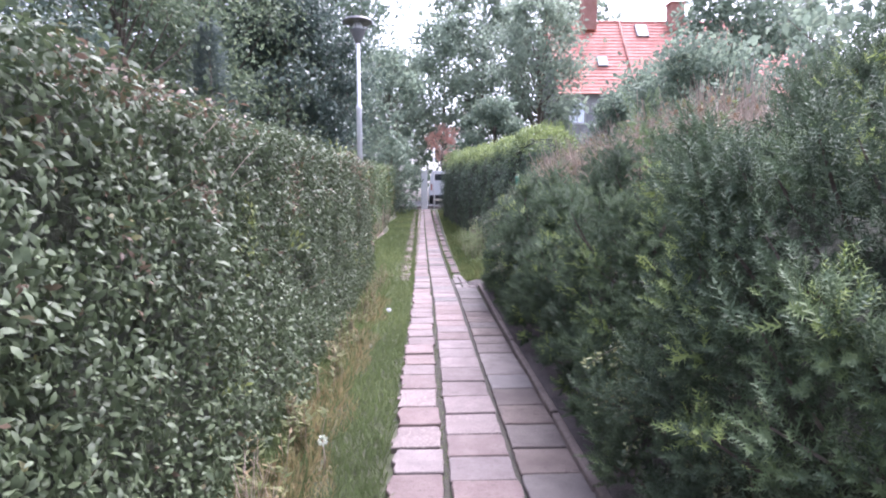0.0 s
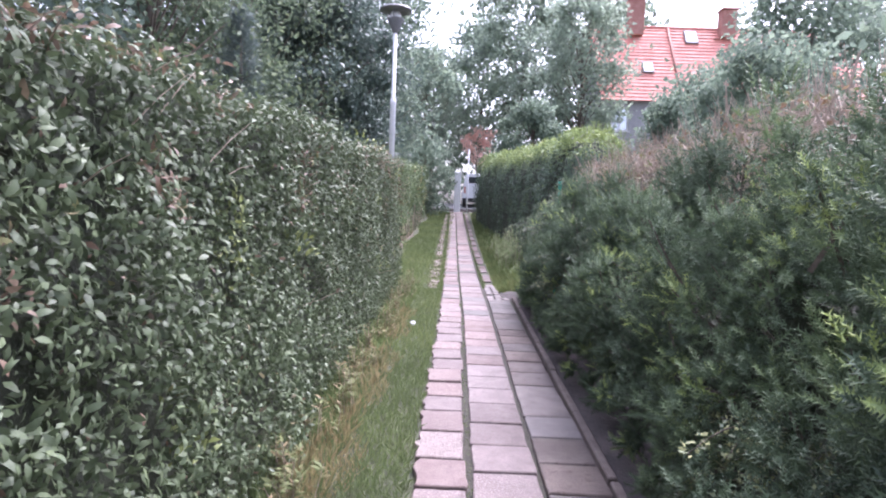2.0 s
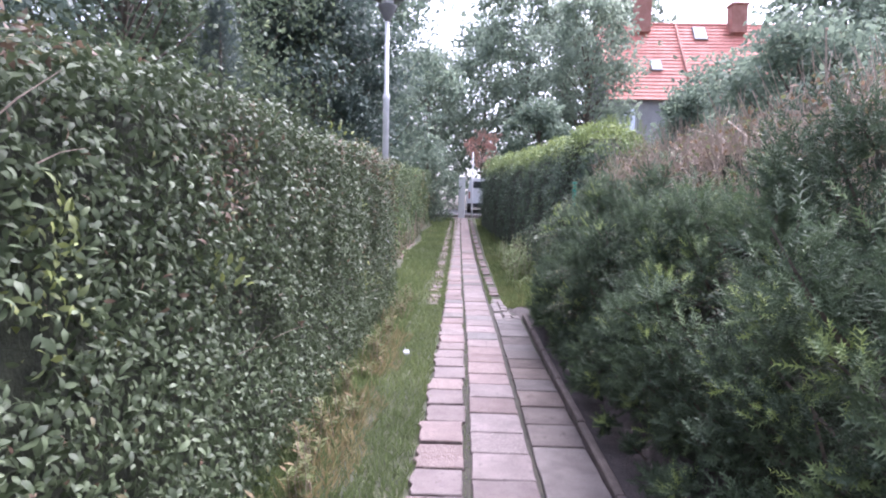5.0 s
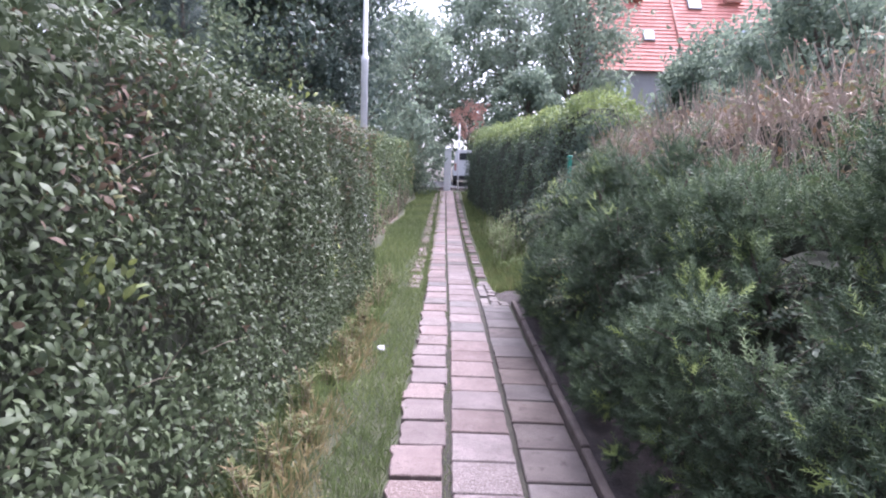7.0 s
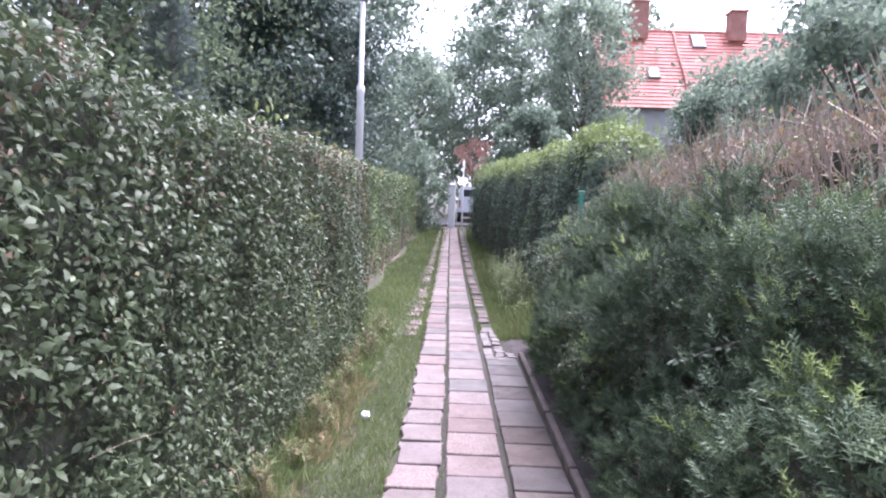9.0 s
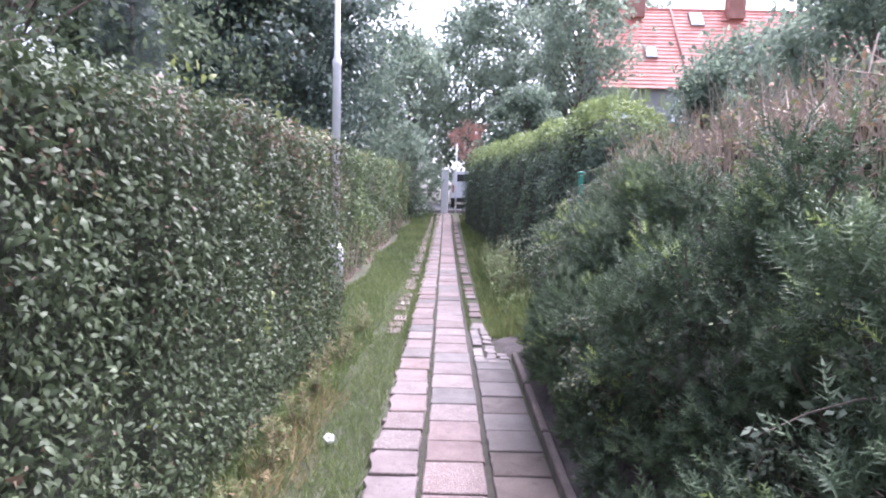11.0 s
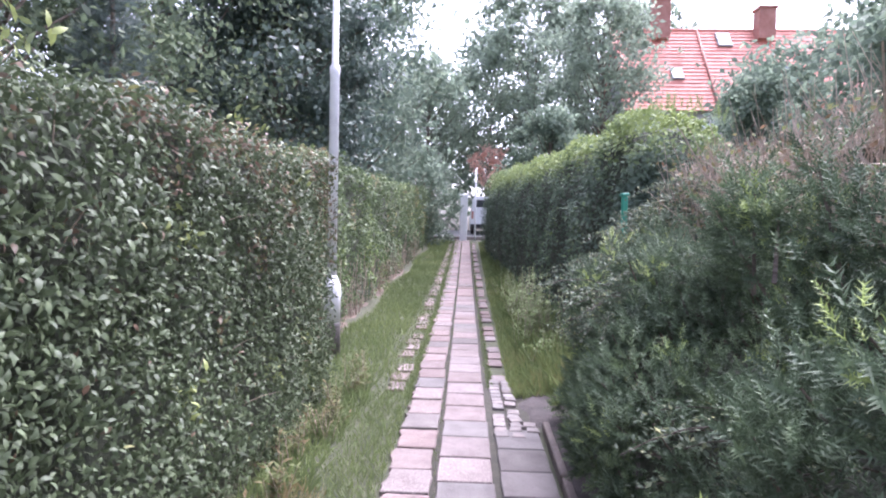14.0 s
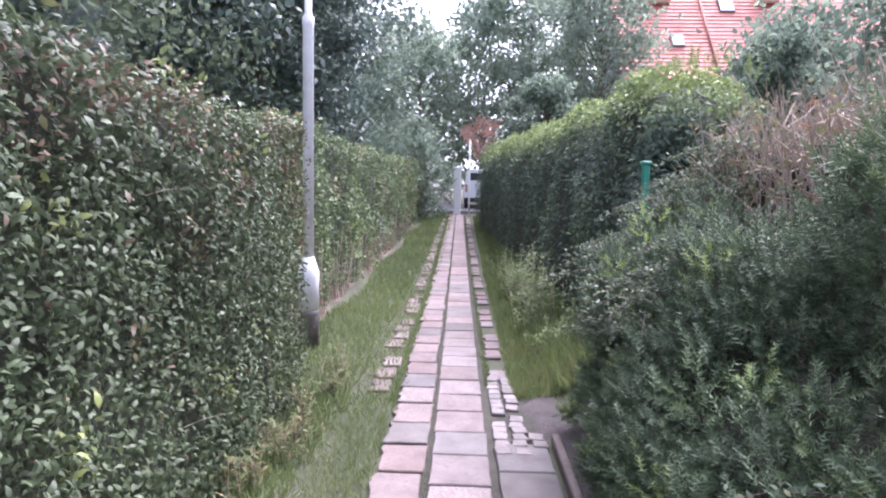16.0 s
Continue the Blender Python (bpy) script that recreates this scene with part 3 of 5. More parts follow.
def yew_boughs(parent, roots, aims, lengths, per, size, hue, fresh):
    """Boughs that fan out of the bush, each clothed with shoots towards its tip; the gaps between stay dark."""
    n = len(roots)
    aims = unit(aims)
    s = 0.3 + 0.7 * np.sqrt(rng.random((n, per, 1)))
    bow = np.array([0, 0, 1.0]) * 0.15 * s ** 2
    ray = unit(rng.normal(size=(n, per, 3)))
    p = roots[:, None] + lengths[:, None, None] * (aims[:, None] * s + bow + ray * 0.3 * rng.random((n, per, 1)) ** 0.6)
    al = aims[:, None] * 0.35 + ray * 0.9 + np.array([0, 0, 0.4]) + rng.normal(size=(n, per, 3)) * 0.2
    # Shoots deeper in the bush get a darker tint, painting the inner shade.
    t = rng.normal(0.36, 0.09, (n, per)) + hue[:, None] + 0.12 * (s[..., 0] - 0.7)
    t = np.clip(t, 0.02, 0.7)
    tip = fresh[:, None] & (s[..., 0] > 0.72) & (rng.random((n, per)) < 0.6)
    t[tip] = rng.uniform(0.68, 0.98, int(tip.sum()))
    p, al, t = p.reshape(-1, 3), al.reshape(-1, 3), t.ravel()
    p[:, 2] = np.maximum(p[:, 2], 0.03)
    m = len(p)
    scatter("needles", BRUSH, p, al, rng.normal(size=(m, 3)), rng.normal(size, size * 0.22, m).clip(size * 0.4), t, M_YEW, parent)
    tubes("boughs", [((roots[i], roots[i] + aims[i] * lengths[i] * 0.55 + np.array([0, 0, 0.05 * lengths[i]]), roots[i] + lengths[i] * (aims[i] * 0.95 + np.array([0, 0, 0.16]))), 0.009, 0.003) for i in range(0, n, 2)], M_BARK, parent, 3)


def build_yews():
    spans = [(-1.5, 2.2), (2.2, 3.8), (3.8, 5.4), (5.4, 7.6), (7.6, 9.9), (9.9, 12.0)]
    for y0, y1 in spans:
        top = base("yew_bush", (0, 0, 0), "dense dark green yew bush spilling towards the kerb", "bush", "yews along the path")
        ny, nu = 16, 12
        verts, faces = [], []
        for i in range(ny + 1):
            y = y0 + (y1 - y0) * i / ny
            for j in range(nu):
                u = j / (nu - 1)
                x, z = yew_surface(np.array([y]), np.array([u]))
                verts.append((float(x[0]) + 0.42, y, max(float(z[0]) - 0.24, -0.05) if j else -0.05))
            verts.append((2.7, y, verts[-1][2]))
            verts.append((2.7, y, -0.05))
        k = nu + 2
        for i in range(ny):
            for j in range(k - 1):
                faces.append((i * k + j, i * k + j + 1, (i + 1) * k + j + 1, (i + 1) * k + j))
        faces += [tuple(range(k)), tuple(range(ny * k, ny * k + k))[::-1]]
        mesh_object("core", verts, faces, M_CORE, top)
        near = y1 > 3.3
        n = int((y1 - y0) * (72 if near else 16))
        by = y0 + (y1 - y0) * (np.arange(n) + rng.random(n)) / n
        bu = ((np.arange(n) * 0.618 + 0.12 * rng.random(n)) % 1.0) ** 0.9
        bx, bz = yew_surface(by, bu)
        out = np.stack([-np.cos(bu * 1.35), 0 * by, 0.25 + np.sin(bu * 1.35)], 1)
        out = unit(out + rng.normal(size=(n, 3)) * [0.3, 0.5, 0.3])
        L = rng.uniform(0.2, 0.44, n) * np.where(bu < 0.18, 0.6, 0.8 + 0.3 * bu)
        foot = np.stack([bx, by, bz], 1) - out * (L * rng.uniform(0.75, 1.0, n))[:, None]
        foot[:, 0] = np.maximum(foot[:, 0], 0.93)
        foot[:, 2] = np.maximum(foot[:, 2], 0.1)
        q = np.stack([bx, by, bz], 1)
        hue = 0.1 * noise_at(q, 3.0, 44) + rng.normal(0, 0.07, n)
        dense = noise_at(np.stack([2.0 * bu, by, 0 * by], 1), 7, 42) + 0.5 * rng.normal(size=n) > -1.5
        foot, out, L, hue, q, n = foot[dense], out[dense], L[dense], hue[dense], q[dense], int(dense.sum())
        fresh = (rng.random(n) < 0.07 + 0.12 * (noise_at(q, 2.0, 46) > 0.6))
        yew_boughs(top, foot, out, L, 60 if near else 26, 0.064, hue, fresh)


build_yews()


def build_tall_yew(at, height, radius, n):
    """An upright yew rising behind the low ones."""
    top = base("yew_tree", (at[0], at[1], -0.05), "tall upright dark green yew rising behind the kerb", "tree", "tall yews")
    tube("trunk", [(0, 0, 0), (0.03, 0.02, height * 0.5), (0, 0, height * 0.85)], [0.07, 0.045, 0.015], M_BARK, top)
    f = rng.random(n)
    a = rng.uniform(0, 2 * math.pi, n)
    z = height * (0.3 + 0.62 * f)
    w = radius * np.sqrt(np.clip(1.05 - f ** 2.2, 0.05, 1)) * (0.85 + 0.2 * np.sin(a * 5 + f * 9))
    L = rng.uniform(0.3, 0.55, n)
    out = unit(np.stack([np.cos(a), np.sin(a), 0.7 + 0.9 * f], 1) + rng.normal(size=(n, 3)) * 0.25)
    roots = np.stack([np.cos(a) * w, np.sin(a) * w, z], 1) - out * (L * 0.9)[:, None]
    yew_boughs(top, roots, out, L, 64, 0.068, rng.normal(-0.02, 0.08, n), rng.random(n) < 0.06)
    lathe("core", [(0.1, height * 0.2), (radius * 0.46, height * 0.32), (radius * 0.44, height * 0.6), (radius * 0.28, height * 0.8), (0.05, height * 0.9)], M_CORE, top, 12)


build_tall_yew((2.2, 4.75), 2.3, 0.8, 260)
build_tall_yew((2.35, 3.5), 2.8, 0.9, 260)


def build_cotoneaster(at, n_stems, reach, label, tintmid):
    """Arching sprays of small grey-green leaves hanging out of the yews."""
    top = base("cotoneaster_shrub", at, label, "shrub", "small-leaved shrubs in the yews")
    paths, ps, als = [], [], []
    for i in range(n_stems):
        a = rng.uniform(-1.3, 1.3)
        L = reach * rng.uniform(0.6, 1.1)
        d = Vector((-math.cos(a), math.sin(a), 0))
        p0 = Vector((0.25, 0, 0.15)) + Vector((rng.normal(0, 0.08), rng.normal(0, 0.12), rng.uniform(-0.1, 0.25)))
        pts = [p0 + d * (L * s) + Vector((0, 0, 0.35 * L * s - 0.5 * L * s * s)) for s in np.linspace(0, 1, 6)]
        paths.append((pts, 0.004, 0.0015))
        for j in range(75):
            s = 0.15 + 0.85 * rng.random()
            k = min(int(s * 5), 4)
            q = pts[k].lerp(pts[k + 1], s * 5 - k)
            ps.append(np.array(q) + rng.normal(0, 0.013, 3))
            als.append(np.array(d) + rng.normal(0, 0.8, 3) + [0, 0, 0.4])
    tubes("branches", paths, M_BARK, top)
    p, al = np.array(ps), np.array(als)
    scatter("leaves", SIMPLE, p, al, rng.normal(0, 0.6, (len(p), 3)) + [-0.3, 0, 1], rng.uniform(0.016, 0.032, len(p)), np.clip(rng.normal(tintmid, 0.18, len(p)), 0, 1), M_SMALLLEAF, top)


for at_, ns, rc, tm in (((1.3, 6.3, 0.75), 30, 0.45, 0.5), ((1.35, 7.2, 0.95), 34, 0.45, 0.45), ((1.3, 8.3, 0.9), 34, 0.45, 0.5), ((1.3, 5.6, 0.3), 24, 0.4, 0.5), ((1.4, 10.6, 1.05), 34, 0.45, 0.45), ((1.3, 6.8, 0.35), 26, 0.4, 0.55), 
                        ((0.98, 4.75, 0.36), 14, 0.38, 0.85), ((1.1, 8.9, 0.55), 30, 0.45, 0.5), ((1.15, 7.7, 0.45), 22, 0.4, 0.5),
                        ((1.15, 10.9, 0.8), 26, 0.5, 0.45), ((1.2, 11.7, 0.7), 30, 0.5, 0.5), ((1.2, 11.9, 1.1), 24, 0.45, 0.45), ((1.5, 12.15, 1.35), 40, 0.45, 0.5), ((1.75, 11.8, 1.55), 40, 0.5, 0.45), ((1.25, 12.2, 0.9), 34, 0.4, 0.5), ((1.05, 4.4, 0.3), 22, 0.4, 0.6)):
    build_cotoneaster((at_[0] - 0.2 + 0.12 * max(0, at_[1] - 10.8), at_[1] - (0.2 if at_[1] > 11.5 else 0), at_[2]), ns, rc, "arching shrub with small pale green leaves", tm)


def build_dry_hedge():
    """The bare, dried-out hedge top behind the yews."""
    top = base("dry_hedge", (0, 0, 0), "dried-out hedge of bare brown twigs", "hedge")
    paths = []
    for i in range(2600):
        y = 5.6 + 6.4 * rng.random()
        a = Vector((rng.uniform(1.75, 2.7), y, rng.uniform(1.2, 1.85)))
        d = Vector((rng.normal(0, 0.28), rng.normal(0, 0.33), 1)).normalized()
        h = 2.27 + 0.06 * math.sin(y * 2.1) - 0.25 * max(0, 1.95 - a.x) + rng.normal(0, 0.06)
        L = max(0.15, h - a.z) * rng.uniform(0.6, 1.05)
        mid = a + d * L * 0.5 + Vector((rng.normal(0, 0.03), rng.normal(0, 0.03), 0))
        tip = a + d * L + Vector((rng.normal(0, 0.05), rng.normal(0, 0.05), 0))
        big = rng.random() < 0.12
        paths.append(((a, mid, tip), 0.009 if big else 0.0042, 0.004 if big else 0.0016))
        if rng.random() < 0.6:
            e = mid + Vector((rng.normal(0, 0.1), rng.normal(0, 0.12), rng.uniform(0.02, 0.16)))
            paths.append(((mid, (mid + e) / 2, e), 0.004, 0.0015))
    tubes("twigs", paths, M_TWIG, top, 3)
    hedge_core(top, 1.95, 2.65, 5.6, 12.0, lambda y: 1.88, 0.05, 6.0)
    n = 5000
    p = np.stack([1.68 + 0.9 * rng.random(n) ** 2, 5.6 + 6.6 * rng.random(n), rng.uniform(1.3, 2.12, n)], 1)
    al, nr = leaf_frames(n, np.array([-0.6, 0, 0.6]), 0.9)
    t = np.where(rng.random(n) < 0.35 + 0.03 * (9 - p[:, 1]), rng.uniform(0.82, 1, n), rng.uniform(0.3, 0.66, n))
    scatter("leaves", SIMPLE, p, al, nr, rng.uniform(0.03, 0.055, n), t, M_FOOTWEED, top)


build_dry_hedge()


# ---- trees ----
def build_tree(name, at, height, radius, leaves, size, mat, label, trunk=0.16, low=0.25, clumps=36, seed=1, shape=SIMPLE, airy=0.6, group="", lean=(0, 0)):
    """A tapered trunk, limbs to every clump, and a crown of clumps of leaves."""
    r = np.random.default_rng(seed)
    top = base(name, (at[0], at[1], float(ground_z(min(at[1], 45))) - 0.05), label, "tree", group)
    lx, ly = lean
    spine = [Vector((lx * s * s + 0.12 * math.sin(3 * s + seed), ly * s * s + 0.1 * math.sin(4 * s + seed * 2), height * 0.86 * s)) for s in np.linspace(0, 1, 8)]
    tube("trunk", spine, [trunk * (1 - 0.85 * s) + 0.012 for s in np.linspace(0, 1, 8)], M_BARK, top)
    limbs, ps, outs = [], [], []
    per = leaves // clumps
    for i in range(clumps):
        f = (i + 0.5) / clumps
        hz = height * (low + (1 - low) * f ** 0.85)
        w = radius * (math.sin(math.pi * min(0.97, 0.14 + 0.83 * (hz / height - low) / (1 - low))) ** 0.7)
        a = i * 2.399 + r.uniform(-0.4, 0.4)
        rr = w * r.uniform(0.45, 1.0)
        s = min(hz / height / 0.86 * 0.85, 0.98)
        k = min(int(s * 7), 6)
        start = spine[k].lerp(spine[k + 1], s * 7 - k)
        start = start - Vector((0, 0, min(0.12 * height, start.z * 0.3)))
        c = Vector((lx * (hz / height) ** 2 + rr * math.cos(a), ly * (hz / height) ** 2 + rr * math.sin(a), hz + r.uniform(-0.03, 0.03) * height))
        mid = start.lerp(c, 0.5) + Vector((0, 0, -0.05 * rr))
        limbs.append(((start, mid, c), trunk * 0.28 * (1 - 0.6 * f) + 0.012, 0.008))
        cr = radius * r.uniform(0.26, 0.46)
        g = r.normal(size=(per, 3))
        g = g / np.linalg.norm(g, axis=1, keepdims=True) * (r.random((per, 1)) ** airy)
        g[:, 2] *= 0.72
        ps.append(np.array(c) + g * cr)
        outs.append(g)
        for b in range(2):
            e = Vector(ps[-1][r.integers(per)])
            limbs.append(((c.lerp(mid, 0.2), (c + e) / 2, e), 0.012, 0.004))
    tubes("limbs", limbs, M_BARK, top, 4)
    size *= 1.2
    p, o = np.concatenate(ps), np.concatenate(outs)
    nr = unit(o * 0.5 + r.normal(size=p.shape) * 0.6 + [0, 0, 0.55])
    al = unit(r.normal(size=p.shape) + [0, 0, -0.5] + o * 0.5)
    # Upper leaves of each clump tinted lighter: light from above put into the colour.
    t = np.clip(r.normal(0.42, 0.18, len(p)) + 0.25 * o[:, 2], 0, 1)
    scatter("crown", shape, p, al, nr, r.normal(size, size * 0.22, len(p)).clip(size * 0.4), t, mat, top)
    return top


def build_conifer(name, at, height, radius, sprays, size, mat, label, seed=1, low=0.08, power=0.9):
    r = np.random.default_rng(seed)
    top = base(name, (at[0], at[1], float(ground_z(min(at[1], 45))) - 0.05), label, "tree")
    tube("trunk", [(0, 0, 0), (0.02, 0, height * 0.5), (0, 0.02, height * 0.97)], [0.02 * height, 0.012 * height, 0.01], M_BARK, top)
    limbs, ps, al = [], [], []
    nb = max(24, int(height * 14))
    per = sprays // nb
    for i in range(nb):
        f = (i + 0.5) / nb
        z = height * (low + (0.99 - low) * f)
        L = radius * (1 - f) ** power * r.uniform(0.75, 1.1) + 0.08
        a = i * 2.399 + r.uniform(-0.3, 0.3)
        d = Vector((math.cos(a), math.sin(a), 0.15))
        limbs.append(((Vector((0, 0, z)), Vector((0, 0, z)) + d * L * 0.5 + Vector((0, 0, -0.05 * L)), Vector((0, 0, z)) + d * L), 0.012, 0.004))
        s = r.random(per) ** 0.7
        q = np.outer(s * L, d) + [0, 0, z] + r.normal(0, 0.09 * L + 0.03, (per, 3))
        ps.append(q)
        al.append(np.array(d) + r.normal(0, 0.55, (per, 3)) + [0, 0, 0.25])
    tubes("limbs", limbs, M_BARK, top, 4)
    p = np.concatenate(ps)
    scatter("needles", SPRAY, p, np.concatenate(al), r.normal(size=p.shape) + [0, 0, 1.0], r.normal(size, size * 0.2, len(p)).clip(size * 0.4), r.random(len(p)), mat, top)


DEC = "tall leafy deciduous tree with a dense green crown"
# behind the near hedge
build_tree("tree", (-7.0, 9.4), 7.0, 2.5, 18000, 0.095, M_TREE_DARK, DEC, seed=3, low=0.2, clumps=46)
build_tree("tree", (-7.0, 15.4), 8.0, 2.9, 20000, 0.105, M_TREE_MID, DEC, seed=5, low=0.18, clumps=50)
build_tree("tree", (-6.8, 20.0), 9.5, 3.2, 20000, 0.12, M_TREE_MID, DEC, seed=6, low=0.16, clumps=50)
build_tree("tree", (-4.5, 21.5), 8.2, 2.6, 26000, 0.135, M_TREE_DARK, "broad dark tree leaning over the hedge beside the path", seed=8, low=0.2, clumps=54)
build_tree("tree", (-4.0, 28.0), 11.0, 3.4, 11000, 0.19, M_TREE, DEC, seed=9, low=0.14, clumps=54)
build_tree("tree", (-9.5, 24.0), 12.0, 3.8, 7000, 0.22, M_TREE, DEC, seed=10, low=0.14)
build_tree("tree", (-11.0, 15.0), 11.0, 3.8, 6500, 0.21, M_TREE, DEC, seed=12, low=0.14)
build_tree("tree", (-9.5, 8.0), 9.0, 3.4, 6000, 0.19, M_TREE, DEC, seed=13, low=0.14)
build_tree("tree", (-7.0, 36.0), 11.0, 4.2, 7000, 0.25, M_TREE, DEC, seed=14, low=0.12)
build_conifer("blue_spruce", (-4.7, 14.9), 5.3, 0.95, 5000, 0.18, M_SPRUCE, "slender blue-grey conifer behind the hedge", seed=15)
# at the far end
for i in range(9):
    build_tree("tree", (-26 + 7.2 * i + 2 * math.sin(i * 3), 50 + 3 * math.sin(i * 2.1)), 14 + 2.5 * math.sin(i * 1.7), 4.8, 4200, 0.4, M_TREE if i % 3 else M_TREE_HAZED, DEC, seed=200 + i, low=0.06, clumps=44, group="trees beyond the road")
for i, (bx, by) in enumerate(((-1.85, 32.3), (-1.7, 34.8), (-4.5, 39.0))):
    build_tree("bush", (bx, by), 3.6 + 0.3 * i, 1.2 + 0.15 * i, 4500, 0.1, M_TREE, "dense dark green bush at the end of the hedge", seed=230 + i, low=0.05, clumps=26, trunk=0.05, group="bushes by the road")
build_tree("tree", (-2.6, 45.0), 10.5, 3.2, 9000, 0.2, M_TREE_HAZED, DEC, seed=16, low=0.35)
build_tree("tree", (4.2, 46.0), 16.5, 5.0, 13000, 0.28, M_TREE_HAZED, "tall airy tree with sky showing through its crown", seed=18, low=0.3, clumps=46, airy=0.8)
build_tree("tree", (6.7, 37.4), 12.6, 2.9, 9000, 0.22, M_TREE_HAZED, "tall light green tree in front of the house", seed=19, low=0.4, clumps=48)
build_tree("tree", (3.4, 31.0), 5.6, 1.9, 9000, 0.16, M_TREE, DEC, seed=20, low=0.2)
build_tree("red_tree", (1.25, 44.5), 5.3, 1.3, 1300, 0.19, M_RED, "small tree with copper-red leaves by the road", seed=22, low=0.58, trunk=0.05, clumps=16)
# on the house side
build_tree("tree", (7.0, 20.5), 5.3, 2.1, 10000, 0.13, M_TREE, DEC, seed=24, low=0.15)
build_tree("tree", (8.0, 17.0), 6.9, 2.6, 13000, 0.13, M_TREE, DEC, seed=25, low=0.15)
build_tree("tree", (5.2, 13.0), 4.3, 1.7, 13000, 0.088, M_TREE, "bushy fruit tree behind the dry hedge", seed=26, low=0.2)
build_tree("bush", (4.6, 16.5), 4.0, 0.95, 9000, 0.08, M_TREE, "leafy green bush between hedge and house", seed=28, low=0.2, trunk=0.06)
build_tree("tree", (7.0, 9.0), 5.5, 2.3, 8000, 0.13, M_TREE, DEC, seed=27, low=0.15)


# ---- lamp ----
def build_lamp():
    x, y = -1.4, 13.85
    top = base("street_lamp", (x, y, float(ground_z(y)) - 0.06), "grey steel street lamp with flat round shade and peeling foot", "street lamp")
    lathe("pole_foot", [(0.108, 0), (0.108, 0.42), (0.103, 0.46)], M_POLE_LOW, top)
    lathe("pole_base", [(0.105, 0.46), (0.105, 0.74), (0.11, 0.76), (0.106, 0.86), (0.055, 1.0)], M_POLE, top)
    lathe("pole", [(0.054, 0.99), (0.054, 3.3), (0.06, 3.31), (0.06, 3.38), (0.036, 3.42), (0.034, 4.62)], M_POLE, top)
    lathe("lamp_cup", [(0.04, 4.6), (0.06, 4.63), (0.15, 4.84), (0.16, 4.86), (0.03, 4.865)], M_LAMPHEAD, top)
    lathe("bulb_glass", [(0.1, 4.866), (0.105, 4.93), (0.07, 4.99)], M_GLASSY, top)
    for i in range(3):
        a = i * 2.094 + 0.4
        tube("shade_arm", [(0.14 * math.cos(a), 0.14 * math.sin(a), 4.85), (0.26 * math.cos(a), 0.26 * math.sin(a), 5.01)], [0.007, 0.007], M_LAMPHEAD, top, 6)
    lathe("shade", [(0.3, 5.0), (0.305, 5.015), (0.27, 5.05), (0.14, 5.075), (0.02, 5.08)], M_LAMPHEAD, top)


build_lamp()


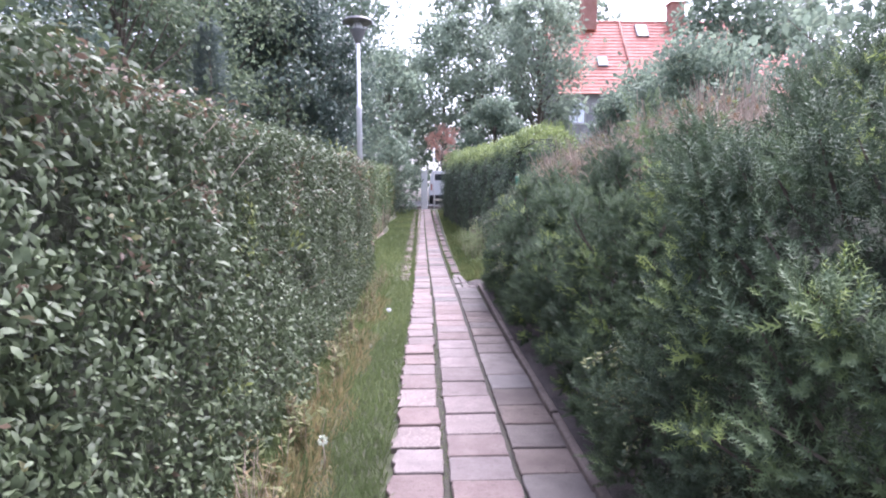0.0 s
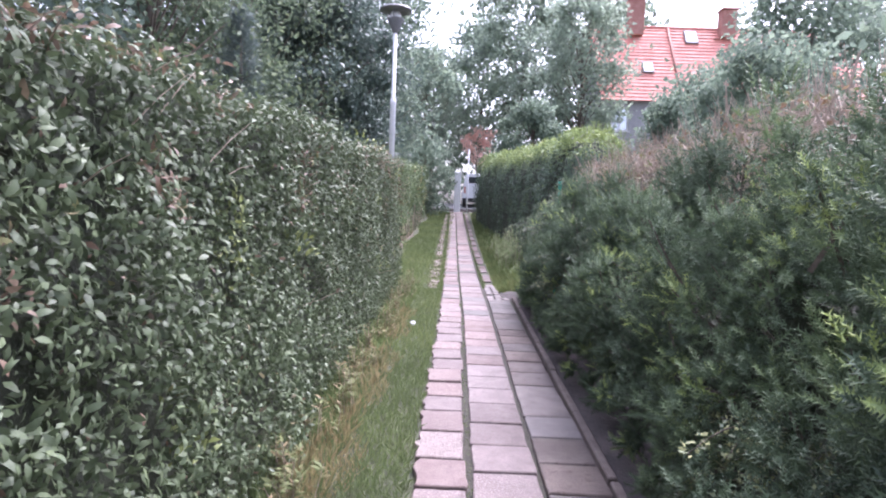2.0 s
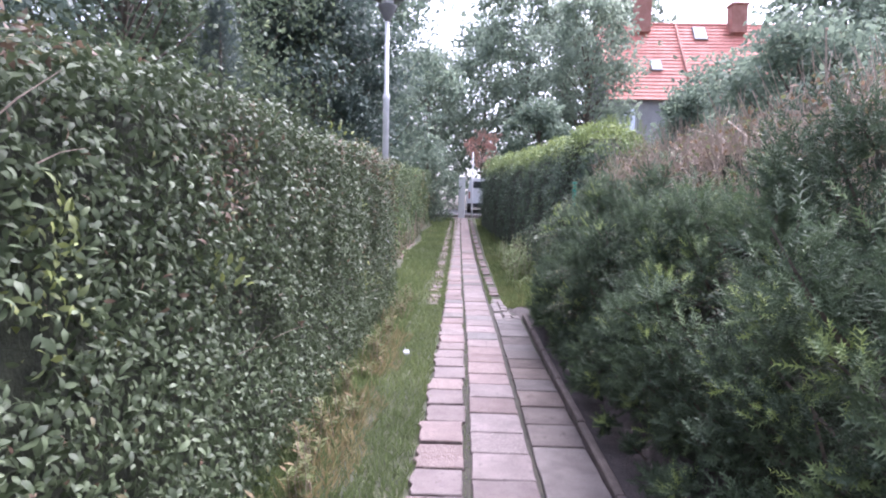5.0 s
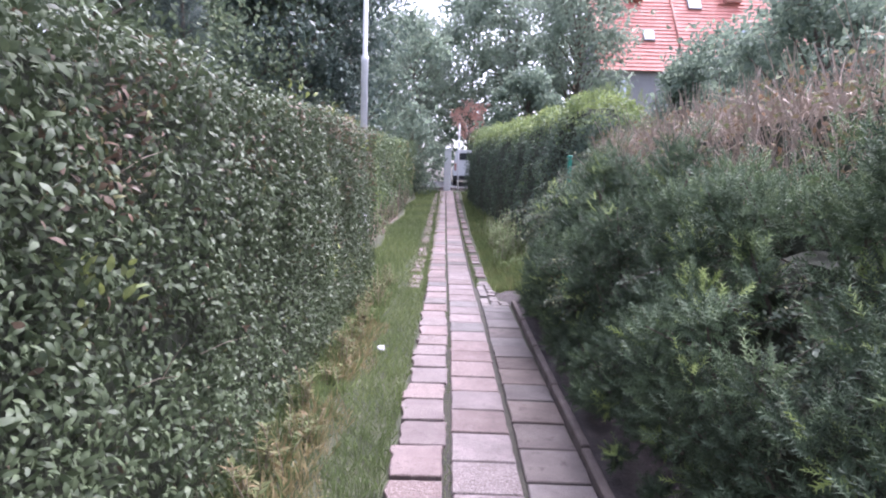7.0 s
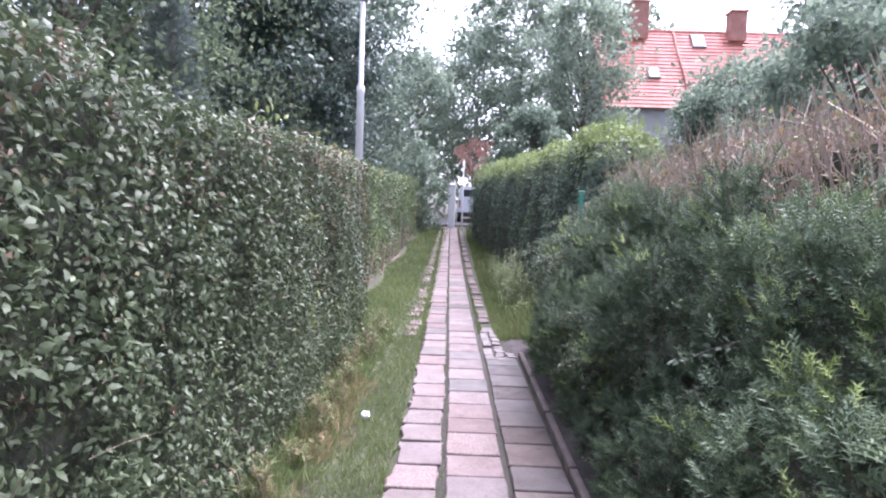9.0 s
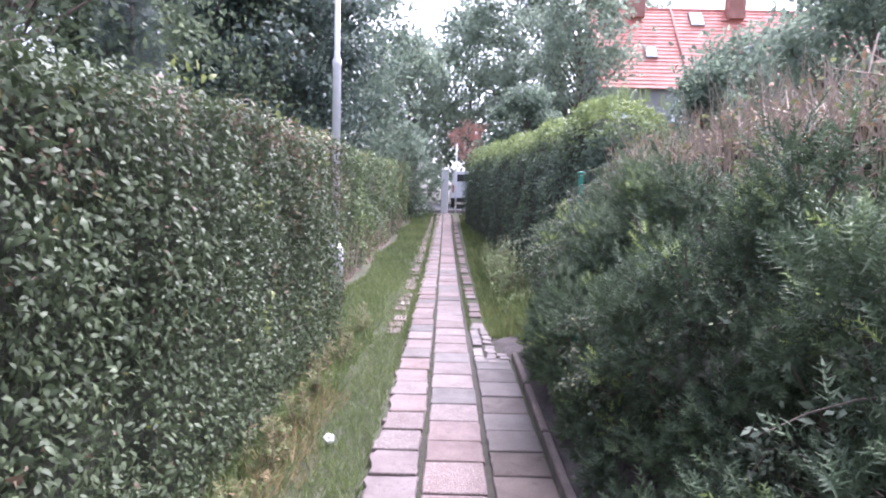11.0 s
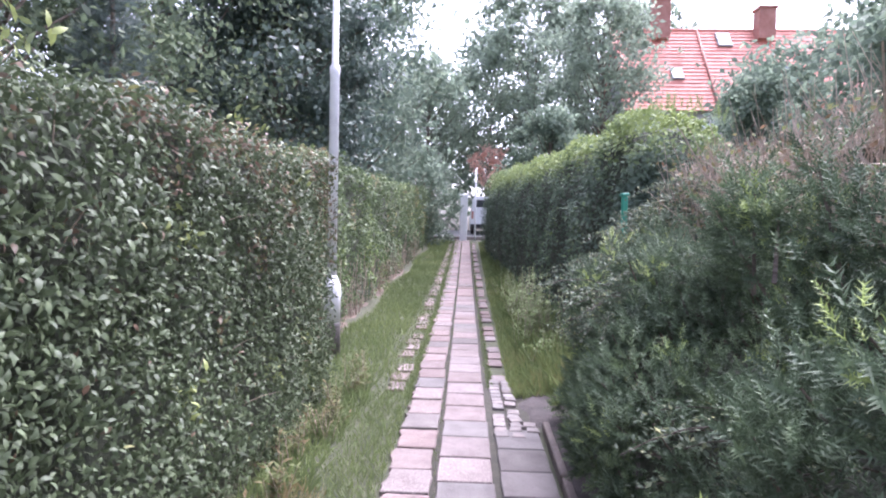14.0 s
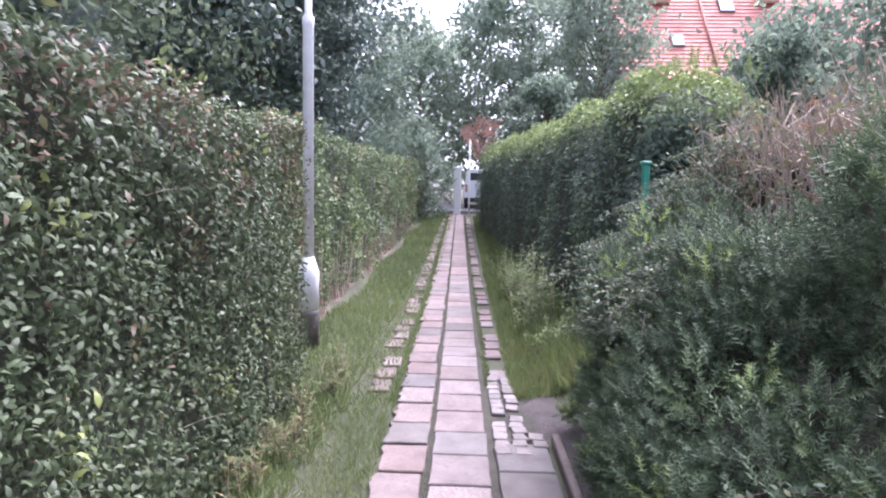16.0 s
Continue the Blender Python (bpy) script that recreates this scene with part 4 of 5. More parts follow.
# ---- house ----
def build_house():
    top = base("house", (0, 0, 0), "two-storey grey house with a steep red tiled roof", "house")
    x0, x1, y0, y1, zb, ze, zr = 8.6, 25.0, 39.6, 46.0, 1.0, 8.7, 13.9
    ym = (y0 + y1) / 2
    # front wall with openings, built from piers and bands
    wins = [(9.2, 6.6), (12.6, 6.6), (16.0, 6.6), (19.5, 6.6), (9.2, 3.6), (12.6, 3.6), (16.0, 3.6), (19.5, 3.6)]
    ww, wh = 1.1, 1.45
    t = 0.35

    def wall(xa, xb, za, zb_):
        block("wall", (xb - xa, t, zb_ - za), M_RENDER, top, ((xa + xb) / 2, y0 + t / 2, (za + zb_) / 2), 0)

    for za, zc in ((zb, 3.6), (3.6 + wh, 6.6), (6.6 + wh, ze)):
        wall(x0, x1, za, zc)
    for zs in (3.6, 6.6):
        cur = x0
        for wx in (9.2, 12.6, 16.0, 19.5):
            wall(cur, wx, zs, zs + wh)
            cur = wx + ww
        wall(cur, x1, zs, zs + wh)
    for wx, wz in wins:
        win = block("window", (ww, 0.02, wh), M_PANE, top, (wx + ww / 2, y0 + 0.16, wz + wh / 2), 0)
        for dx, dz, sx, sz in ((-ww / 2 + 0.05, 0, 0.1, wh), (ww / 2 - 0.05, 0, 0.1, wh), (0, 0, 0.09, wh - 0.2), (0, wh / 2 - 0.05, ww - 0.2, 0.1), (0, -wh / 2 + 0.05, ww - 0.2, 0.1)):
            block("frame", (sx, 0.07, sz), M_WHITE, win, (dx, -0.03, dz), 0.008)
        block("sill", (ww + 0.14, 0.2, 0.06), M_WHITE, win, (0, -0.16, -wh / 2 - 0.03), 0.01)
    for xs in (x0, x1):
        verts = [(xs, y0 + t, zb), (xs, y1, zb), (xs, y1, ze), (xs, ym, zr - 0.12), (xs, y0 + t, ze)]
        verts += [(v[0] + (t if xs == x0 else -t), v[1], v[2]) for v in verts]
        mesh_object("gable_wall", verts, [(0, 1, 2, 3, 4), (9, 8, 7, 6, 5)] + [(i, (i + 1) % 5, (i + 1) % 5 + 5, i + 5) for i in range(5)], M_RENDER, top)
    block("wall", (x1 - x0, t, ze - zb), M_RENDER, top, ((x0 + x1) / 2, y1 - t / 2, (zb + ze) / 2), 0)
    # roof: courses of tiles, each overlapping the one below
    slope = Vector((0, ym - (y0 - 0.35), zr - (ze - 0.3)))
    L = slope.length
    d = slope.normalized()
    nrm = Vector((0, -d.z, d.y))
    for side in (0, 1):
        verts, faces = [], []
        courses = 22
        for i in range(courses):
            a, b = L * i / courses, L * (i + 1.08) / courses
            for s, lift in ((a, 0.07), (a, 0.0), (b, 0.025), (b, -0.02)):
                for xx in (x0 - 0.3, x1 + 0.3):
                    p = Vector((xx, y0 - 0.35, ze - 0.3)) + d * s + nrm * lift
                    if side:
                        p.y = 2 * ym - p.y
                    verts.append(p)
            k = i * 8
            faces += [(k, k + 1, k + 5, k + 4), (k, k + 2, k + 3, k + 1), (k + 2, k + 6, k + 7, k + 3), (k + 4, k + 5, k + 7, k + 6)]
        mesh_object("roof", verts, faces, M_TILE, top)
    tube("ridge", [(x0 - 0.3, ym, zr + 0.02), (x1 + 0.3, ym, zr + 0.02)], [0.12, 0.12], M_TILE, top, 8)
    # the raised seam, skylight, dormers' snow guard and chimneys

    def on_roof(xx, s, lift):
        return Vector((xx, y0 - 0.35, ze - 0.3)) + d * s + nrm * lift

    tube("seam", [on_roof(13.35, L * 0.02, 0.12), on_roof(13.35, L * 0.99, 0.12)], [0.06, 0.06], M_BRICK, top, 6)
    tilt = math.atan2(d.z, d.y)

    def skylight(xx, s, w, h):
        sk = block("skylight", (w, h, 0.12), M_LAMPHEAD, top, on_roof(xx, s, 0.12), 0.02)
        sk.rotation_euler = (tilt, 0, 0)
        block("pane", (w - 0.16, h - 0.16, 0.02), M_PANE, sk, (0, 0, 0.062), 0)

    skylight(14.75, L * 0.86, 0.85, 1.15)
    skylight(11.6, L * 0.42, 0.7, 0.9)
    guard = block("snow_guard", (1.6, 0.05, 0.12), M_BRICK, top, on_roof(17.0, L * 0.84, 0.16), 0.01)
    guard.rotation_euler = (tilt, 0, 0)
    dm = block("dormer", (1.3, 1.2, 0.9), M_BRICK, top, on_roof(17.2, L * 0.42, 0.1), 0.03)
    block("pane", (0.8, 0.03, 0.5), M_PANE, dm, (0, -0.61, 0.05), 0)
    for xc, h in ((17.1, 1.75), (11.1, 2.2)):
        ch = block("chimney", (0.95, 0.8, h), M_BRICK, top, (xc, ym - 0.5, zr - 0.4 + h / 2 - 0.3), 0.02)
        block("cap", (1.1, 0.95, 0.12), M_BRICK, ch, (0, 0, h / 2 + 0.05), 0.02)


build_house()


# ---- end of the path ----
def build_road():
    z = float(ground_z(37.0))
    verts = [(-60, 36.6, z + 0.0), (60, 36.6, z), (60, 43.2, z + 0.42), (-60, 43.2, z + 0.42), (-60, 36.6, z - 0.3), (60, 36.6, z - 0.3), (60, 43.2, z - 0.1), (-60, 43.2, z - 0.1)]
    ob = mesh_object("road", verts, [(0, 1, 2, 3), (0, 4, 5, 1), (3, 2, 6, 7)], M_ASPHALT)
    tagged(ob, "pale asphalt road crossing the end of the path", "road", kind="structure")
    k = block("kerb", (16, 0.2, 0.22), M_SETT, None, (0, 36.45, z - 0.02), 0.02)
    tagged(k, "pale stone kerb at the road", "kerb", kind="structure")


build_road()


def build_gate_pillar():
    z = float(ground_z(35.5)) - 0.05
    top = base("gate_pillar", (-0.15, 35.8, z), "pale plastered square pillar by the road", "pillar")
    block("shaft", (0.36, 0.36, 2.2), M_WHITE, top, (0, 0, 1.1), 0.02)
    block("cap", (0.44, 0.44, 0.1), M_WHITE, top, (0, 0, 2.25), 0.02)
    sp = base("sign_post", (0.42, 36.0, z), "thin grey steel post at the end of the path", "post")
    tube("shaft", [(0, 0, 0), (0, 0, 3.6)], [0.04, 0.04], M_POLE, sp)
    lathe("cap", [(0.045, 3.6), (0.045, 3.62), (0.01, 3.65)], M_POLE, sp, 12)


build_gate_pillar()


def build_van():
    z = float(ground_z(39.0)) + 0.1
    top = base("van", (1.1, 39.4, z), "white delivery van parked across the end of the path", "van")
    prof = [(-0.95, 0.35), (0.95, 0.35), (0.98, 0.9), (0.9, 1.25), (0.82, 1.95), (0.7, 2.1), (-0.7, 2.1), (-0.82, 1.95), (-0.9, 1.25), (-0.98, 0.9)]
    verts, faces = [], []
    for i, yy in enumerate((0, 0.25, 3.6, 4.5)):
        for px, pz in prof:
            s = (0.96, 1, 1, 0.9)[i]
            verts.append((px * s, yy, 0.35 + (pz - 0.35) * (0.97, 1, 1, 0.55)[i]))
    k = len(prof)
    for i in range(3):
        for j in range(k):
            faces.append((i * k + j, i * k + (j + 1) % k, (i + 1) * k + (j + 1) % k, (i + 1) * k + j))
    faces += [tuple(range(k)), tuple(range(3 * k, 4 * k))[::-1]]
    mesh_object("body", verts, faces, M_CARPAINT, top)
    block("rear_window", (1.2, 0.03, 0.4), M_DARK, top, (0, -0.02, 1.68), 0.01)
    block("bumper", (1.86, 0.14, 0.22), M_TYRE, top, (0, -0.06, 0.44), 0.03)
    for sx in (-0.8, 0.8):
        block("tail_lamp", (0.12, 0.04, 0.42), M_BRICK, top, (sx, -0.02, 1.05), 0.01)
        for yy in (0.75, 3.6):
            w = lathe("wheel", [(0.2, -0.1), (0.33, -0.1), (0.34, 0.0), (0.33, 0.1), (0.2, 0.1)], M_TYRE, top, 20, (sx, yy, 0.34))
            w.rotation_euler = (0, math.pi / 2, 0)


build_van()


def build_green_post():
    top = base("fence_post", (1.56, 12.5, -0.05), "green painted steel fence post among the shrubs", "post")
    block("shaft", (0.05, 0.05, 1.93), M_GREEN, top, (0, 0, 0.965), 0.006)
    block("cap", (0.07, 0.07, 0.03), M_GREEN, top, (0, 0, 1.935), 0.006)


build_green_post()


# ---- verge plants ----
def grass(name, label, n, xf, yf, hf, tf, mat=M_GRASS):
    y = yf(rng.random(n))
    x = xf(rng.random(n), y)
    p = np.stack([x, y, ground_z(y) - 0.035], 1)
    al = rng.normal(size=(n, 3)) * [0.45, 0.45, 0.1] + [0, 0, 1]
    ob = scatter(name, BLADE, p, al, rng.normal(size=(n, 3)) * [1, 1, 0.05], hf(x, y, rng.random(n)), tf(p, rng.random(n)), mat)
    return tagged(ob, label, "grass", kind="stuff")


def verge_tint(p, r):
    t = 0.2 + 0.5 * r + 0.15 * noise_at(p, 1.8, 51)
    dry = (np.exp(-((p[:, 0] + 0.76) ** 2 / 0.035)) * (p[:, 1] < 10.5) + 0.3 * noise_at(p, 3, 52) > 0.6) & (r > 0.4)
    return np.where(dry, 0.85 + 0.15 * r, np.clip(t, 0, 0.8))


grass("grass", "green verge grass between hedge and slabs, dry at the hedge foot", 72000, lambda r, y: -0.31 - r * np.where(y > 12.5, 1.25 + 0.1 * np.sin(y), 0.75),
      lambda r: 2.2 + 33 * r ** 1.85, lambda x, y, r: 0.035 + 0.075 * r * np.where(x < -0.7, 1.7, 0.8), verge_tint)
grass("grass", "taller green grass beside the rounded hedge", 30000, lambda r, y: 0.6 + r * (0.95 - 0.015 * (y - 13)), lambda r: 12.75 + 0.25 * np.sin(r * 9000) * (r < 0.2) + 22 * r ** 1.9,
      lambda x, y, r: (0.07 + 0.3 * r ** 2 * np.clip((x - 0.6) * 2.2, 0.25, 1.3)), lambda p, r: np.clip(0.42 + 0.42 * r + 0.12 * noise_at(p, 2, 55), 0, 0.88))
grass("joint_grass", "low grass and moss growing in the slab joints", 5200, lambda r, y: 0.0 - 0.035 * np.clip((y - 10.5) / 3.5, 0, 1) - 0.008 * np.maximum(y - 14, 0) + (r - 0.5) * 0.05, lambda r: 2.3 + 33 * r ** 1.5,
      lambda x, y, r: 0.015 + 0.035 * r * (0.5 + 0.5 * np.sin(y * 2.7) ** 2), lambda p, r: 0.1 + 0.6 * r)
grass("joint_grass", "low grass and moss growing in the slab joints", 3500, lambda r, y: 0.4 - 0.008 * (y - 14) + (r - 0.5) * 0.06, lambda r: 12.8 + 22 * r ** 1.5,
      lambda x, y, r: 0.02 + 0.05 * r, lambda p, r: 0.1 + 0.6 * r)
grass("joint_grass", "low grass and moss growing in the slab joints", 4000, lambda r, y: -0.365 - 0.008 * (y - 14) + (r - 0.5) * 0.07, lambda r: 12.4 + 22 * r ** 1.5,
      lambda x, y, r: 0.02 + 0.05 * r, lambda p, r: 0.1 + 0.6 * r)


def build_weed(at, height, stems, spread, label, seed, per=26, size=0.05, mat=M_WEED):
    r = np.random.default_rng(seed)
    top = base("weed", (at[0], at[1], float(ground_z(at[1])) - 0.04), label, "weed", "verge weeds")
    paths, ps, als = [], [], []
    for i in range(stems):
        a, h = r.uniform(0, 6.28), height * r.uniform(0.55, 1.05)
        s0 = Vector((r.normal(0, spread * 0.4), r.normal(0, spread * 0.4), 0))
        tip = s0 + Vector((math.cos(a) * spread * r.random(), math.sin(a) * spread * r.random(), h))
        mid = s0.lerp(tip, 0.5) + Vector((0, 0, 0.06 * h))
        paths.append(((s0, mid, tip), 0.004, 0.0015))
        for j in range(per):
            s = 0.15 + 0.85 * r.random()
            q = s0.lerp(mid, s * 2) if s < 0.5 else mid.lerp(tip, s * 2 - 1)
            ps.append(np.array(q))
            b = r.uniform(0, 6.28)
            als.append((math.cos(b), math.sin(b), 0.5))
    tubes("stems", paths, M_TWIG, top, 4)
    if per:
        p = np.array(ps)
        scatter("leaves", LANCE, p, np.array(als), r.normal(0, 0.3, (len(p), 3)) + [0, 0, 1], r.uniform(size * 0.5, size * 1.3, len(p)), r.random(len(p)) * 0.75, mat, top)


W1 = "tall pale green weeds growing at the verge"
for i, (wx, wy, wh, ws) in enumerate(((1.05, 15.2, 0.95, 0.2), (1.2, 14.6, 0.85, 0.22), (1.0, 16.0, 0.8, 0.2), (1.25, 16.6, 0.8, 0.2), (1.3, 13.9, 0.6, 0.2), (1.05, 13.6, 0.4, 0.2), (0.95, 14.6, 0.7, 0.22), (1.1, 15.6, 1.0, 0.2), (0.9, 16.8, 0.7, 0.2), (1.15, 17.8, 0.8, 0.25), (0.95, 19, 0.6, 0.25))):
    build_weed((wx, wy), wh, 18, ws, W1, 60 + i, 34, 0.06)
W2 = "low yellowing weeds at the foot of the hedge"
for i in range(24):
    wy = 3.2 + 0.42 * i
    build_weed((-0.86 - 0.06 * math.sin(i * 2.2), wy + 0.1 * math.sin(i * 5)), 0.2 + 0.12 * abs(math.sin(i * 1.7)), 9, 0.12, W2, 80 + i, 22, 0.055, M_FOOTWEED)
for i, (wx, wy) in enumerate(((-0.83, 4.35), (-0.88, 4.55))):
    build_weed((wx, wy), 0.42, 7, 0.12, "dry reddish leafless stems at the hedge foot", 120 + i, 0, 0.05, M_TWIG)


def build_flower():
    top = base("flower", (-0.64, 5.0, -0.03), "pale cream flower head on a short stem at the verge", "flower")
    tube("stem", [(0, 0, 0), (0.01, 0, 0.1), (0.0, 0.01, 0.2)], [0.004, 0.004, 0.003], M_TWIG, top, 5)
    n = 60
    g = unit(rng.normal(size=(n, 3)))
    scatter("petals", SIMPLE, g * 0.01 + [0, 0, 0.2], g, rng.normal(size=(n, 3)), 0.022, rng.random(n), M_FLOWER, top)


build_flower()


def build_litter():
    bm = bmesh.new()
    bmesh.ops.create_icosphere(bm, subdivisions=3, radius=0.036)
    for v in bm.verts:
        f = 1 + 0.5 * noise.noise(v.co * 40) + 0.25 * noise.noise(v.co * 90)
        v.co = Vector((v.co.x * f * 0.9, v.co.y * f, v.co.z * f * 0.7))
    me = bpy.data.meshes.new("paper_litter")
    bm.to_mesh(me)
    bm.free()
    me.materials.append(M_LITTER)
    ob = new("paper_litter", me)
    ob.location = (-0.58, 9.56, 0.03)
    tagged(ob, "crumpled piece of white paper lying in the grass", "litter")


build_litter()


# ---- kerb, bare patch, pavement pieces ----
def build_kerb():
    k = tagged(new("kerb_line"), "narrow weathered kerb stones along the slabs", "kerb", kind="structure")
    bm = bmesh.new()
    bmesh.ops.create_cube(bm, size=1)
    bmesh.ops.scale(bm, vec=(0.05, 0.985, 0.16), verts=bm.verts)
    bmesh.ops.bevel(bm, geom=bm.edges, offset=0.008, segments=1, affect="EDGES")
    me = bpy.data.meshes.new("kerb_stone")
    bm.to_mesh(me)
    bm.free()
    me.materials.append(M_KERB)
    for i in range(12):
        ob = new("kerb_stone", me)
        ob.parent = k
        y = 11.2 - i
        ob.location = (0.79 - 0.011 * (11 - y), y, -0.035 + float(ground_z(y)) + 0.004 * math.sin(i * 3))
        ob.rotation_euler = (0.004 * math.sin(i * 2), 0.03 * math.sin(i), -0.011 + 0.006 * math.sin(i * 5))


build_kerb()


def build_bare_patch():
    n = 40
    verts, faces = [(0.0, 0.0, 0.006)], []
    for i in range(n):
        a = 2 * math.pi * i / n
        f = 1 + 0.1 * math.sin(a * 3 + 1) + 0.06 * math.sin(a * 7)
        verts.append((0.42 * f * math.cos(a), 0.55 * f * math.sin(a), -0.06))
    for i in range(n):
        verts.append((verts[i + 1][0] * 0.75, verts[i + 1][1] * 0.75, 0.0))
    for i in range(n):
        j = (i + 1) % n
        faces += [(1 + i, 1 + j, 1 + n + j, 1 + n + i), (0, 1 + n + i, 1 + n + j)]
    ob = mesh_object("bare_patch", verts, faces, M_DIRT, smooth=True)
    ob.location = (1.02, 12.18, float(ground_z(12.3)) + 0.006)
    tagged(ob, "bare grey earth patch where the kerb ends", "ground", kind="structure")
    def strip(label, edges, y0, y1, lift, mat=M_DIRT):
        verts, faces = [], []
        steps = int((y1 - y0) / 0.4)
        for i in range(steps + 1):
            yy = y0 + (y1 - y0) * i / steps
            z = float(ground_z(yy)) + lift
            xa, xb = edges(yy)
            for xx, zz in ((xa, z - 0.05), (xa + 0.03, z), ((xa + xb) / 2, z + 0.01), (xb - 0.03, z), (xb, z - 0.05)):
                verts.append((xx, yy, zz + 0.004 * math.sin(yy * 7 + xx * 9)))
        for i in range(steps):
            for j in range(4):
                faces.append((i * 5 + j, i * 5 + j + 1, i * 5 + j + 6, i * 5 + j + 5))
        tagged(mesh_object("bare_strip", verts, faces, mat, smooth=True), label, "ground", kind="structure")

    strip("bare earth under the yews behind the kerb", lambda y: (0.79 - 0.011 * (11 - y), 1.6), -2, 11.7, -0.006)
    strip("dark earth showing in the joints of the slabs", lambda y: (-0.3 - 0.008 * max(y - 14, 0), 0.74 if y < 13.1 else 0.42 - 0.008 * max(y - 14, 0)), -2, 35.2, -0.03, M_JOINT)
    strip("reddish bare earth at the foot of the hedge", lambda y: (-2.2, -1.66 + 0.05 * math.sin(y * 1.7) + 0.03 * math.sin(y * 5)), 12.6, 24, -0.015, M_REDSOIL)


build_bare_patch()


def slab_mesh(name, w, d, h, seed, mat, chip=0.012, verts_side=3):
    """A slab with worn, slightly uneven edges."""
    r = random.Random(seed)
    ring = []
    for ax, ay, bx, by in ((-1, -1, 1, -1), (1, -1, 1, 1), (1, 1, -1, 1), (-1, 1, -1, -1)):
        for i in range(verts_side):
            t = i / verts_side
            x, y = (ax + (bx - ax) * t) * w / 2, (ay + (by - ay) * t) * d / 2
            c = r.uniform(0, chip)
            ring.append((x - math.copysign(c if x < 0 else min(c, 0.012), x), y - math.copysign(min(c, 0.02) * 0.35, y)))
    n = len(ring)
    b = 0.006
    verts = [(x, y, -h) for x, y in ring] + [(x, y, -b) for x, y in ring] + [(x * (1 - 2 * b / w), y * (1 - 2 * b / d), 0) for x, y in ring]
    faces = [tuple(range(2 * n, 3 * n))]
    for k in range(2):
        faces += [(k * n + i, k * n + (i + 1) % n, (k + 1) * n + (i + 1) % n, (k + 1) * n + i) for i in range(n)]
    me = bpy.data.meshes.new(name)
    me.from_pydata(verts, [], faces)
    me.materials.append(mat)
    me.update()
    return me


LEFT_JOINTS = (4.96, 5.27, 5.61, 5.95, 6.35, 6.72, 7.03, 7.38, 7.75, 8.09, 8.45, 8.77, 9.13, 9.45, 9.77, 10.1, 10.48, 10.82, 11.18, 11.56, 11.92, 12.32, 12.68)
MIDDLE_JOINTS = (4.87, 5.16, 5.47, 5.82, 6.17, 6.53, 6.91, 7.25, 7.58, 7.94, 8.29, 8.63, 8.94, 9.31, 9.61, 9.95, 10.29, 10.65, 11.03, 11.42, 11.78, 12.17, 12.54, 12.91, 13.3)
RIGHT_JOINTS = (4.93, 5.25, 5.6, 5.95, 6.32, 6.68, 7.38, 7.75, 8.1, 8.47, 8.79, 9.15, 9.47, 9.8, 10.12, 10.48, 10.84, 11.22, 11.62)


